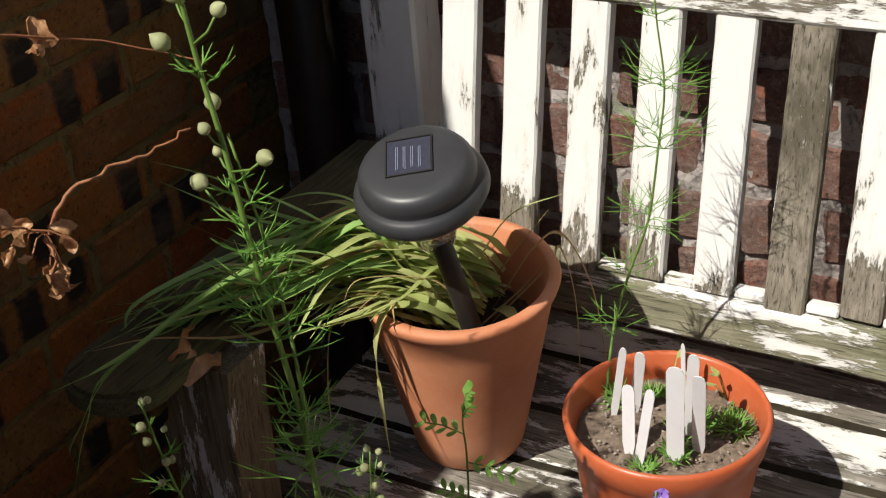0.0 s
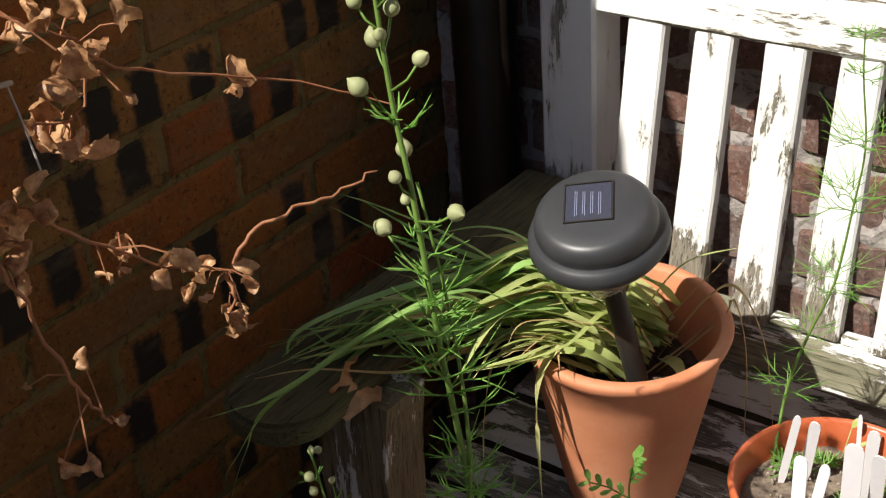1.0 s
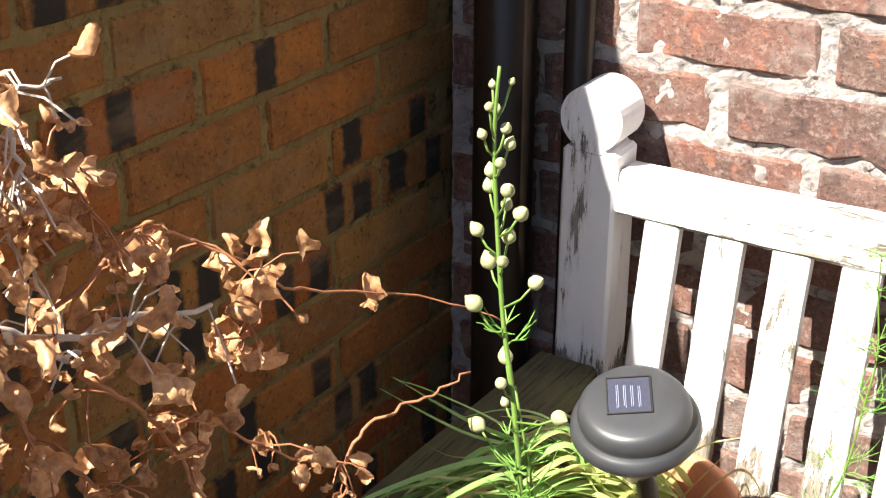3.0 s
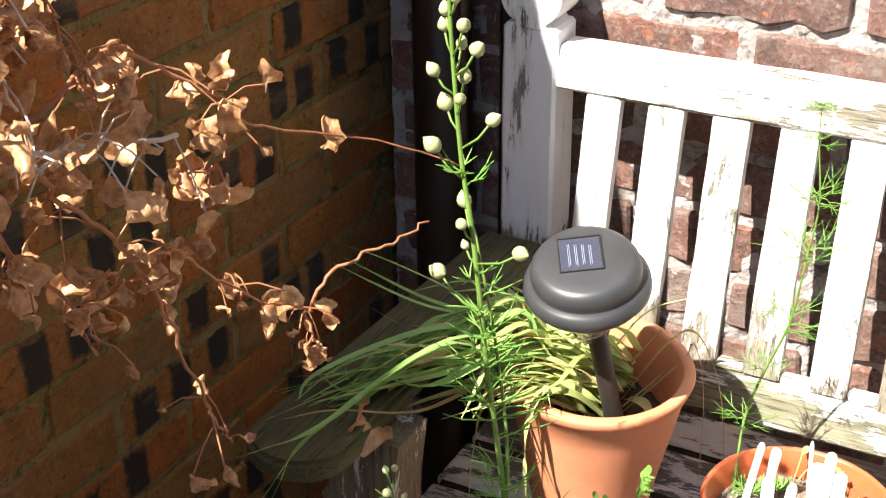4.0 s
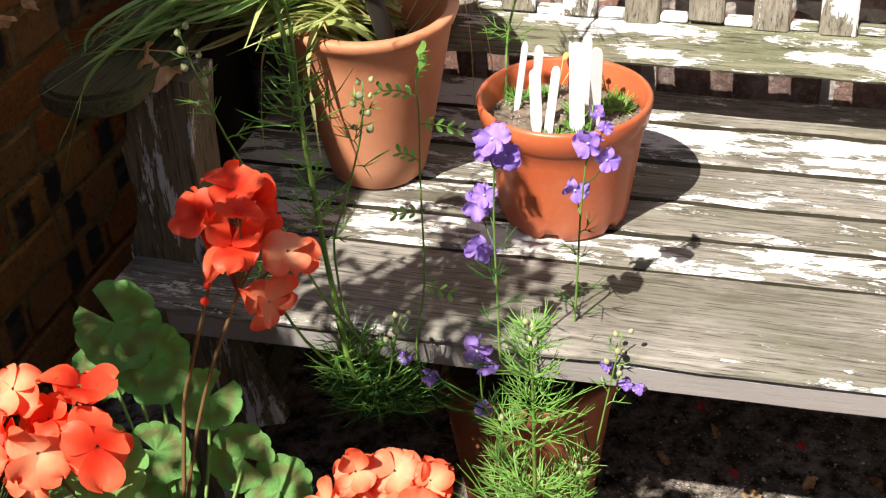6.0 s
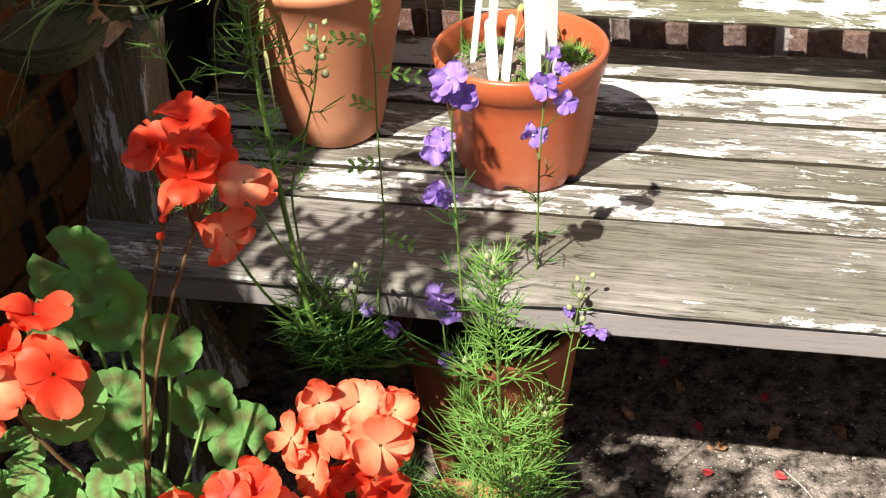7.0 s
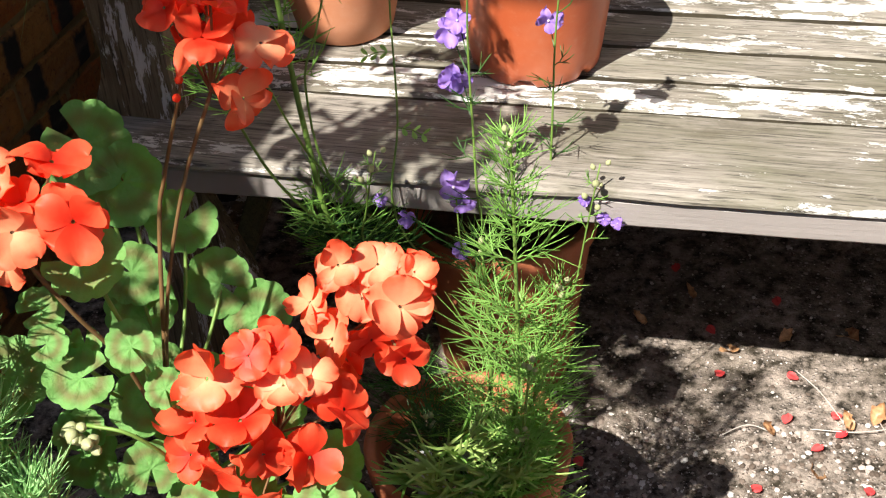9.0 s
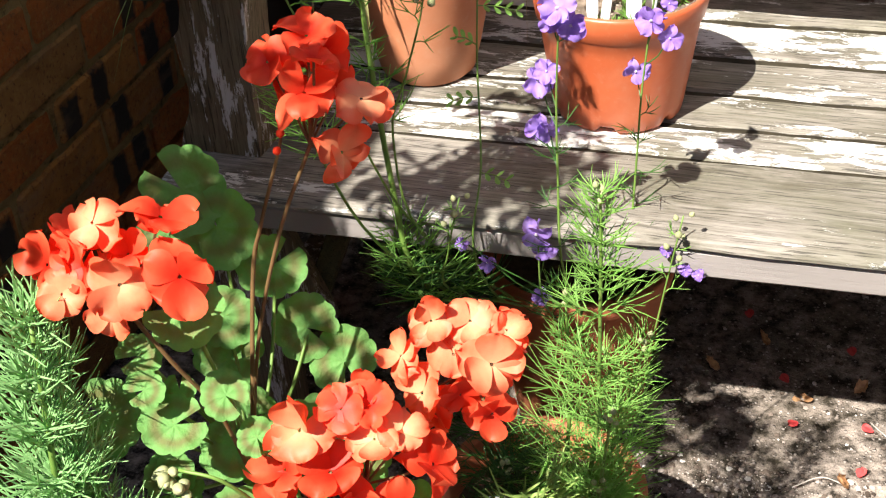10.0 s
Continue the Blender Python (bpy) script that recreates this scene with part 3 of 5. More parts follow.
# light put into petal colour: coral for shaded florets, salmon for sunlit ones
SHADED_CORAL = petal_material("shaded_coral_petal", (0.55, 0.025, 0.010), (0.80, 0.075, 0.030), (0.84, 0.14, 0.06), (0.95, 0.04, 0.01), 0.40)
SUNLIT_SALMON = petal_material("sunlit_salmon_petal", (0.88, 0.50, 0.27), (0.88, 0.33, 0.17), (0.84, 0.13, 0.055), (0.95, 0.08, 0.02), 0.38)
PURPLE = plain_material("violet_petal", (0.25, 0.12, 0.55), (0.50, 0.34, 0.82), 0.55, 90, 0.3, 0.1, 0.35)
WHITISH = plain_material("pale_stamen", (0.42, 0.36, 0.46), (0.60, 0.54, 0.55), 0.6, 90)
DRY_LEAF = plain_material("dry_leaf", (0.20, 0.065, 0.02), (0.82, 0.50, 0.26), 0.36, 4, 0.5, 0.4, 0.3)
DRY_TWIG = plain_material("dry_red_twig", (0.26, 0.09, 0.04), (0.42, 0.20, 0.10), 0.6, 90, 0.4, 0.4)
GREY_TWIG = plain_material("bleached_twig", (0.38, 0.33, 0.29), (0.60, 0.55, 0.50), 0.6, 90, 0.4, 0.4)
LABEL_WHITE = plain_material("white_plastic", (0.78, 0.77, 0.79), (0.86, 0.85, 0.86), 0.4, 40, 0.5, 0.1, 0.2)
BLACK_PLASTIC = plain_material("dull_black_plastic", (0.030, 0.031, 0.034), (0.048, 0.049, 0.053), 0.42, 25, 0.5, 0.1)
POLE_BLACK = plain_material("dark_pole", (0.012, 0.011, 0.010), (0.03, 0.026, 0.022), 0.5, 40)
CELL = plain_material("solar_cell", (0.030, 0.031, 0.042), (0.05, 0.053, 0.08), 0.2, 300, 0.8, 0.0)
CELL_LINE = plain_material("silver_line", (0.45, 0.50, 0.75), (0.6, 0.65, 0.85), 0.3, 60, 0.6, 0.0, 0.0, 0.6)
clear = Nodes("clear_plastic", 0.08)
clear.b.inputs["Transmission Weight"].default_value = 0.8
clear.b.inputs["Base Color"].default_value = (0.93, 0.91, 0.86, 1)
clear.rough(clear.ramp(clear.noise(30, 3), (0.3, 0.05), (0.7, 0.25)))
CLEAR = clear.mat


def zoned_leaf(name, a, b, ring, edge):
    """Round leaf with a dark ring; local radius 1."""
    m = Nodes(name, 0.62, 0.0, 0.25)
    ln = m.n.new("ShaderNodeVectorMath")
    ln.operation = "LENGTH"
    m.l.new(m.co, ln.inputs[0])
    r = m.math("ADD", ln.outputs["Value"], m.math("MULTIPLY", m.noise(2.5, 2, 0.5, m.shifted()), 0.12))
    body = m.mix(m.noise(5, 5, 0.6, m.shifted()), a, b)
    c = m.mix(m.math("MULTIPLY", m.ramp(r, (0.42, 0.0), (0.62, 1.0), (0.70, 1.0), (0.92, 0.0)), 0.65), body, ring)
    c = m.mix(m.ramp(r, (1.0, 0.0), (1.14, 0.8)), c, edge)
    m.color(c)
    m.bump(m.noise(9, 4, 0.6, m.shifted()), 0.22, 0.04)
    t = m.n.new("ShaderNodeBsdfTranslucent")
    t.inputs["Color"].default_value = (0.13, 0.42, 0.03, 1)
    x = m.n.new("ShaderNodeMixShader")
    x.inputs[0].default_value = 0.30
    m.l.new(m.b.outputs[0], x.inputs[1])
    m.l.new(t.outputs[0], x.inputs[2])
    m.l.new(x.outputs[0], m.n["Material Output"].inputs["Surface"])
    return m.mat


GERANIUM_LEAF = zoned_leaf("zoned_geranium_leaf", (0.11, 0.30, 0.055), (0.22, 0.42, 0.14), (0.17, 0.085, 0.045), (0.30, 0.48, 0.18))


# ---- plant helpers ----
def ribbon(bm, line, width, fold=0.25, up=(0, 0, 1), tip=0.15):
    """A strap leaf along a line: widest below its middle, tapering to the tip, creased along the middle."""
    line, up, rows = [Vector(p) for p in line], Vector(up), []
    for i, p in enumerate(line):
        way = line[min(i + 1, len(line) - 1)] - line[max(i - 1, 0)]
        side = way.cross(up)
        side = side.normalized() if side.length > 1e-6 else Vector((1, 0, 0))
        t = i / (len(line) - 1)
        w = width * (0.65 + 0.35 * math.sin(math.pi * min(1, t * 1.6))) * (1 if t < 0.55 else max(tip, 1 - ((t - 0.55) / 0.45) ** 1.6))
        n = side.cross(way).normalized()
        rows.append([bm.verts.new(p + side * w / 2 + n * fold * w), bm.verts.new(p), bm.verts.new(p - side * w / 2 + n * fold * w)])
    for a, b in zip(rows, rows[1:]):
        bm.faces.new((a[0], a[1], b[1], b[0]))
        bm.faces.new((a[1], a[2], b[2], b[1]))


def needle(bm, a, way, length, r, bend=(0, 0, 0)):
    a, way = Vector(a), Vector(way).normalized()
    b = a + way * length * 0.5 + Vector(bend) * length * 0.2
    c = a + way * length + Vector(bend) * length * 0.7
    tube(bm, (a, b, c), (r, r * 0.9, r * 0.35), 3, False)


def frond(bm, base, way, size, g, r=0.0007, forks=3):
    """A finely cut leaf: a stalk that parts into fingers, and each finger into narrow strips."""
    base, way = Vector(base), Vector(way).normalized()
    side = way.cross((0, 0, 1))
    side = side.normalized() if side.length > 1e-3 else Vector((1, 0, 0))
    up = side.cross(way)
    hub = base + way * size * 0.26
    tube(bm, (base, base + way * size * 0.18 + up * size * 0.03, hub), (r * 1.2, r, r), 3, False)
    for k in range(forks):
        a = radians(-46 + 92 * k / max(1, forks - 1) + g.uniform(-9, 9))
        d = way * math.cos(a) + side * math.sin(a) + up * g.uniform(-0.15, 0.35)
        n = g.uniform(0.10, 0.24) * size
        tube(bm, (hub, hub + d.normalized() * n), (r, r), 3, False)
        tip = hub + d.normalized() * n
        for j in range(3):
            b = a + radians((-24, 0, 22)[j] + g.uniform(-8, 8))
            e = way * math.cos(b) + side * math.sin(b) + up * g.uniform(-0.25, 0.4)
            needle(bm, tip, e, size * g.uniform(0.38, 0.66), r * 0.95, up * g.uniform(-0.15, 0.55))


def sprays(bm, line, nodes, size, g, lo, hi, top=0.45, r=0.0007, each=8, rise=0.35):
    """Cut leaves in whorls at evenly spaced nodes of a stem, smaller towards its top."""
    for j in range(nodes):
        v = j / max(1, nodes - 1)
        p, turn = along(line, min(0.999, max(0.0, lo + (hi - lo) * v + g.uniform(-0.02, 0.02)))), g.uniform(0, 6.28)
        for k in range(each):
            a = turn + 2 * math.pi * k / each + g.uniform(-0.3, 0.3)
            frond(bm, p + Vector((0, 0, g.uniform(-0.004, 0.004))), (math.cos(a), math.sin(a), rise + 0.6 * v + g.uniform(-0.3, 0.35)), size * (1 - (1 - top) * v) * g.uniform(0.6, 1.2), g, r)


def along(line, t):
    """The point at the share t of a polyline."""
    f = t * (len(line) - 1)
    i = min(int(f), len(line) - 2)
    return Vector(line[i]).lerp(Vector(line[i + 1]), f - i)


def feathery(bm, line, count, size, g, lo=0.0, hi=1.0, rise=0.35, r=0.0007, forks=3, whorl=1):
    """Cut leaves set spirally along a stem, the larger ones lower down."""
    for k in range(count):
        t = lo + (hi - lo) * (k - k % whorl + g.uniform(0, 0.8) * (whorl > 1)) / max(1, count - 1)
        a = 2.4 * k + g.uniform(-0.4, 0.4)
        way = Vector((math.cos(a), math.sin(a), rise + g.uniform(-0.25, 0.45)))
        frond(bm, along(line, t), way, size * g.uniform(0.7, 1.15) * (1.0 - 0.45 * (t - lo) / max(0.01, hi - lo)), g, r, forks)


def petal(bm, mid, out, up, long, wide, cup=0.25, curl=0.0, ruffle=0.05):
    """A petal from mid along out: narrow at its foot, broad and round at its end."""
    mid, out, up = Vector(mid), Vector(out).normalized(), Vector(up).normalized()
    side = out.cross(up).normalized()
    rows, wave = [], 40 * (mid.x + out.x + out.y)
    for v in (0.0, 0.18, 0.38, 0.58, 0.74, 0.87, 0.95, 1.0):
        w = wide * ((0.18 + 0.82 * math.sin(math.pi / 2 * v / 0.6)) if v < 0.6 else math.sqrt(max(0.03, 1 - ((v - 0.6) / 0.405) ** 2)))
        rows.append([bm.verts.new(mid + out * long * v + side * w * u + up * (cup * long * (v * v * 0.6 + 0.35 * u * u * v) - curl * long * v ** 3 + ruffle * long * v * v * math.sin(4 * u + wave))) for u in (-1, -0.66, -0.33, 0, 0.33, 0.66, 1)])
    for a, b in zip(rows, rows[1:]):
        for k in range(6):
            bm.faces.new((a[k], a[k + 1], b[k + 1], b[k]))


def floret_mesh(name, material, size, seed, petals=5, wide=(0.46, 0.60), ruffle=0.06, wild=0.15):
    g = random.Random(seed)
    bm = bmesh.new()
    for k in range(petals):
        a = 2 * math.pi * k / petals + g.uniform(-0.2, 0.2)
        lift = g.uniform(-0.25, 0.25) + wild * g.uniform(-1, 2.2)
        up = Vector((g.uniform(-1, 1) * wild, g.uniform(-1, 1) * wild, 1.0))
        petal(bm, (0.001 * math.cos(a), 0.001 * math.sin(a), 0.0006 * (k % 2)), (math.cos(a), math.sin(a), lift), up, size * g.uniform(0.82, 1.12), size * g.uniform(wide[0], wide[1]), g.uniform(0.1, 0.9), g.uniform(0.0, 0.9), ruffle)
    for f in bm.faces:
        f.smooth = True
    me = bpy.data.meshes.new(name)
    bm.to_mesh(me)
    bm.free()
    me.materials.append(material)
    return me


def facing(at, way, spin=0.0, size=1.0):
    """A pose whose z axis points along way."""
    q = Vector(way).to_track_quat("Z", "Y").to_matrix().to_4x4()
    return Matrix.Translation(at) @ q @ Matrix.Rotation(spin, 4, "Z") @ Matrix.Scale(size, 4)


def bud_bm(length, wide):
    bm = bmesh.new()
    prof = [(0.0001, 0.0)] + [(wide * math.sin(math.pi * (t ** 0.85)) ** 0.8, length * t) for t in (0.12, 0.3, 0.5, 0.7, 0.86, 0.95)] + [(0.0001, length * 1.03)]
    lathe(bm, prof, 10)
    return bm


def placed(name, data, parent, m, label=""):
    ob = new(name, data)
    ob.parent = parent
    ob.matrix_local = m
    if label:
        ob["label"] = label
    return ob


def mesh_of(bm, name, material, smooth=True):
    me = bpy.data.meshes.new(name)
    bm.normal_update()
    for f in bm.faces:
        f.smooth = smooth
    bm.to_mesh(me)
    bm.free()
    me.materials.append(material)
    return me


# ---- solar lamp stuck in the big pot ----
FOOT = Vector((0.536, -0.312, 0.540))
HEAD = Vector((0.503, -0.341, 0.734))
TILT = Vector((0.02, -0.31, 1.0))
lamp = thing("solar_lamp", FOOT, "black plastic solar garden lamp stuck in a flowerpot", "lamp")
bm = bmesh.new()
h = (HEAD - FOOT).length
lathe(bm, [(0.004, -0.03), (0.0098, 0.0), (0.0098, h - 0.058), (0.0085, h - 0.05)], 20)
part("pole", bm, POLE_BLACK, lamp, smooth=True).matrix_local = facing((0, 0, 0), HEAD - FOOT)
ON_HEAD = facing(HEAD - FOOT, TILT)
bm = bmesh.new()
lathe(bm, [(0.010, -0.062), (0.0185, -0.056), (0.0225, -0.036), (0.026, 0.001), (0.0235, 0.001), (0.020, -0.036), (0.016, -0.053), (0.010, -0.057)], 32)
part("lens", bm, CLEAR, lamp, "clear plastic light lens", smooth=True).matrix_local = ON_HEAD
bm = bmesh.new()
R = 0.0605
cap_prof = [(0.0, 0.0), (R - 0.012, -0.002), (R - 0.004, 0.0), (R, 0.006), (R - 0.001, 0.013), (R - 0.005, 0.018), (R - 0.0085, 0.0195),
            (R - 0.0090, 0.021), (R - 0.0082, 0.025), (R - 0.0095, 0.032), (R - 0.013, 0.0375), (R - 0.0175, 0.0395), (0.030, 0.0405), (0.0, 0.0408)]
lathe(bm, cap_prof, 64)
bmesh.ops.remove_doubles(bm, verts=bm.verts, dist=1e-6)
cap_part = part("cap", bm, BLACK_PLASTIC, lamp, "round stepped black cap", smooth=True)
cap_part.matrix_local = ON_HEAD
across = ON_HEAD.to_3x3().inverted() @ Vector((1.0, 0.52, 0.10))
PANEL = Matrix.Translation((0, 0, 0.0416)) @ Matrix.Rotation(math.atan2(across.y, across.x), 4, "Z") @ Matrix.Translation((-0.004, 0.006, 0))
bm = bmesh.new()
block(bm, (-0.0195, -0.0215, -0.004), (0.0195, 0.0215, 0.0), 0.0006)
part("solar_panel", bm, CELL, cap_part, "blue-black solar cell").matrix_local = PANEL
for k in range(8):
    bm = bmesh.new()
    left = -0.0115 + 0.0066 * (k // 2) + 0.0016 * (k % 2)
    block(bm, (left, -0.016 + 0.001 * (k % 3), 0.0002), (left + 0.0005, 0.013 - 0.001 * (k // 2), 0.0005), 0)
    part("contact_strip", bm, CELL_LINE, cap_part).matrix_local = PANEL
for x0, y0, x1, y1 in ((-0.0205, 0.0215, 0.0205, 0.0227), (-0.0205, -0.0227, 0.0205, -0.0215), (-0.0207, -0.0215, -0.0195, 0.0215), (0.0195, -0.0215, 0.0207, 0.0215)):
    bm = bmesh.new()
    block(bm, (x0, y0, -0.003), (x1, y1, 0.0008), 0)
    part("panel_edge", bm, POLE_BLACK, cap_part).matrix_local = PANEL

# ---- strap leaves of the bulb plant in the big pot ----
g = random.Random(11)
for k in range(196):
    kind = g.random()
    wide = g.uniform(0.0065, 0.0125)
    if k < 34:
        # long ones that lie over the rim and the armrest and gather at its front end
        f = g.uniform(0, 1)
        a = radians(192 + 48 * f + g.uniform(-5, 5))
        root = Vector((g.uniform(-0.02, 0.03), g.uniform(-0.04, 0.04), 0.172))
        rim = Vector((0.098 * math.cos(a), 0.098 * math.sin(a), 0.222 + g.uniform(0.0, 0.048)))
        arch = Vector((0.365 + 0.030 * f + g.uniform(-0.012, 0.012), -0.385 - 0.055 * f + g.uniform(-0.02, 0.02), 0.668 - 0.016 * f + g.uniform(-0.016, 0.022)))
        over = Vector((0.314 + g.uniform(-0.016, 0.024), -0.470 + g.uniform(-0.035, 0.03), 0.640 + g.uniform(-0.006, 0.022)))
        tip = over + Vector((g.uniform(-0.065, -0.015), g.uniform(-0.045, 0.0), g.uniform(-0.045, -0.004)))
        pts = [root, root.lerp(rim, 0.55) + Vector((0, 0, 0.006)), rim, arch - BIG, over - BIG, tip - BIG]
        if kind > 0.86:
            pts = pts[:4] + [pts[3] + Vector((g.uniform(-0.06, -0.03), g.uniform(-0.05, 0.0), g.uniform(-0.005, 0.04)))]
        mat = LEAF_DEEP if kind < 0.5 else LEAF_BULB if kind < 0.92 else STRAW
    else:
        # shorter ones lying across the pot towards the wall
        root = Vector((g.uniform(-0.03, 0.034), g.uniform(-0.055, 0.055), g.uniform(0.155, 0.198)))
        a = radians(g.uniform(180, 245)) if kind < 0.86 else radians(g.uniform(150, 280))
        reach, rise = g.uniform(0.09, 0.165), g.uniform(0.015, 0.055)
        out = Vector((math.cos(a), math.sin(a), 0))
        turn = Vector((-out.y, out.x, 0)) * g.uniform(-0.03, 0.03)
        pts = [root, root + out * reach * 0.25 + Vector((0, 0, rise * 0.7)), root + out * reach * 0.62 + turn + Vector((0, 0, rise * g.uniform(0.8, 1.05))), root + out * reach + turn * 1.6 + Vector((0, 0, rise * g.uniform(0.6, 1.0)))]
        mat = LEAF_BULB if kind < 0.52 else PALE_LEAF if kind < 0.84 else STRAW
        if mat is STRAW:
            wide *= 0.5
        for q in pts[1:]:
            if q.xy.length > 0.075:
                q.z = max(q.z, 0.210 + 0.010 * min(1.0, (q.xy.length - 0.075) / 0.02))
    for q in pts[2:]:
        q += Vector((g.uniform(-1, 1), g.uniform(-1, 1), g.uniform(-0.2, 0.8))) * (0.014 if k >= 34 else 0.017)
    bm = bmesh.new()
    ribbon(bm, spline(pts, 7), wide, g.uniform(0.1, 0.35), (g.uniform(-0.5, 0.5), g.uniform(-0.5, 0.5), 1))
    part("leaf", bm, mat, big_pot, smooth=True)
# bent leaf, a raised leaf, and dry stalks that hang over the rim
SPECIAL = [
    ([(0.00, -0.02, 0.15), (-0.04, -0.05, 0.20), (-0.085, -0.075, 0.212), (-0.110, -0.085, 0.222), (-0.095, -0.070, 0.234), (-0.05, -0.02, 0.243), (-0.015, 0.02, 0.252)], 0.0095, LEAF_BULB),
    ([(0.03, 0.00, 0.16), (-0.01, -0.03, 0.205), (-0.06, -0.06, 0.222), (-0.108, -0.085, 0.222)], 0.0105, LEAF_BULB),
    ([(-0.01, -0.06, 0.14), (-0.04, -0.085, 0.203), (-0.07, -0.12, 0.208), (-0.11, -0.16, 0.202), (-0.13, -0.18, 0.196)], 0.013, PALE_LEAF),
    ([(-0.03, -0.04, 0.14), (-0.06, -0.075, 0.205), (-0.09, -0.12, 0.222), (-0.12, -0.16, 0.226)], 0.012, PALE_LEAF),
    ([(-0.02, 0.0, 0.14), (-0.07, -0.05, 0.225), (-0.11, -0.10, 0.29), (-0.150, -0.16, 0.345), (-0.172, -0.20, 0.375)], 0.0095, LEAF_DEEP),
    ([(-0.03, -0.04, 0.15), (-0.045, -0.09, 0.203), (-0.070, -0.115, 0.182), (-0.080, -0.122, 0.121), (-0.085, -0.122, 0.070)], 0.0085, PALE_LEAF),
    ([(-0.005, -0.05, 0.15), (-0.012, -0.09, 0.206), (-0.020, -0.118, 0.185), (-0.022, -0.122, 0.121), (-0.018, -0.124, 0.055)], 0.0085, PALE_LEAF),
    ([(-0.04, -0.02, 0.13), (-0.08, -0.06, 0.235), (-0.15, -0.11, 0.275), (-0.23, -0.135, 0.312)], 0.009, LEAF_DEEP),
    ([(-0.05, 0.02, 0.13), (-0.09, 0.00, 0.23), (-0.13, -0.03, 0.265), (-0.19, -0.07, 0.255)], 0.007, LEAF_DEEP),
    ([(-0.02, 0.03, 0.13), (0.03, 0.05, 0.225), (0.09, 0.06, 0.262)], 0.006, LEAF_BULB),
    ([(-0.04, -0.04, 0.14), (-0.08, -0.16, 0.275), (-0.12, -0.33, 0.272), (-0.165, -0.345, 0.245), (-0.205, -0.35, 0.222)], 0.007, LEAF_DEEP),
    ([(-0.04, -0.04, 0.14), (-0.08, -0.16, 0.27), (-0.125, -0.33, 0.265), (-0.150, -0.355, 0.215), (-0.185, -0.36, 0.13)], 0.005, LEAF_DEEP),
    ([(-0.03, -0.02, 0.14), (-0.07, -0.15, 0.28), (-0.12, -0.32, 0.27), (-0.165, -0.355, 0.20), (-0.177, -0.36, 0.175)], 0.006, LEAF_DEEP),
    ([(-0.03, -0.02, 0.14), (-0.09, -0.03, 0.215), (-0.19, -0.035, 0.235), (-0.281, -0.038, 0.261)], 0.010, LEAF_DEEP),
    ([(0.03, 0.01, 0.13), (0.08, 0.04, 0.19), (0.090, 0.042, 0.212), (0.104, 0.045, 0.15), (0.108, 0.044, 0.02)], 0.005, STRAW),
    ([(0.02, 0.03, 0.13), (0.06, 0.05, 0.20), (0.088, 0.056, 0.216), (0.115, 0.065, 0.15), (0.132, 0.062, 0.05)], 0.006, STRAW),
    ([(0.0, 0.03, 0.13), (0.03, 0.055, 0.18), (0.06, 0.085, 0.225)], 0.003, STRAW),
    ([(0.02, -0.01, 0.13), (0.055, 0.03, 0.165), (0.083, 0.044, 0.208)], 0.003, STRAW),
    ([(0.03, 0.02, 0.14), (0.055, 0.0, 0.152), (0.075, -0.02, 0.150)], 0.016, PALE_LEAF),
    ([(-0.06, -0.06, 0.19), (-0.075, -0.12, 0.205), (-0.10, -0.20, 0.215), (-0.145, -0.27, 0.245), (-0.17, -0.315, 0.255)], 0.006, STRAW),
]
for pts, w, mat in SPECIAL:
    bm = bmesh.new()
    ribbon(bm, spline([(x, y, z + (0.013 if z > 0.12 else 0.0)) for x, y, z in pts], 7), w, 0.2)
    part("leaf", bm, mat, big_pot, "dry straw-coloured stalk" if mat is STRAW else "", smooth=True)

# ---- plant labels and seedlings in the small pot ----
SOIL_Z = SMALL.z + 0.113
LABELS = [((0.661, -0.302), (0.676, -0.311, 0.597), 0.007), ((0.676, -0.286), (0.689, -0.303, 0.590), 0.010), ((0.696, -0.349), (0.692, -0.340, 0.581), 0.0125), ((0.708, -0.362), (0.718, -0.354, 0.593), 0.0095),
          ((0.737, -0.343), (0.737, -0.348, 0.618), 0.0155), ((0.734, -0.300), (0.741, -0.312, 0.608), 0.0105), ((0.750, -0.320), (0.757, -0.345, 0.612), 0.012), ((0.716, -0.262), (0.712, -0.258, 0.577), 0.004)]
for (bx, by), top, w in LABELS:
    foot = Vector((bx, by, SOIL_Z - 0.012))
    way = Vector(top) - foot
    zax = way.normalized()
    yax = Vector((-0.25 + 7 * bx % 0.5, 1.0, 0.0))
    yax = (yax - zax * yax.dot(zax)).normalized()
    stand = Matrix.Translation(foot) @ Matrix((yax.cross(zax), yax, zax)).transposed().to_4x4()
    label = thing("plant_label", stand, "thin white plastic plant label pushed into the soil", "plant label", "labels in the small pot")
    h = way.length
    outline = [(-0.18, 0.0), (0.18, 0.0), (0.5, 0.022), (0.5, h - 0.006), (0.38, h - 0.002), (0.15, h), (-0.15, h), (-0.38, h - 0.002), (-0.5, h - 0.006), (-0.5, 0.022)]
    bm = bmesh.new()
    fr = [bm.verts.new((x * w, -0.0006, z)) for x, z in outline]
    bk = [bm.verts.new((x * w, 0.0006, z)) for x, z in outline]
    bm.faces.new(fr)
    bm.faces.new(bk[::-1])
    for i in range(len(outline)):
        j = (i + 1) % len(outline)
        bm.faces.new((fr[i], bk[i], bk[j], fr[j]))
    bmesh.ops.recalc_face_normals(bm, faces=bm.faces)
    part("blade", bm, LABEL_WHITE, label)

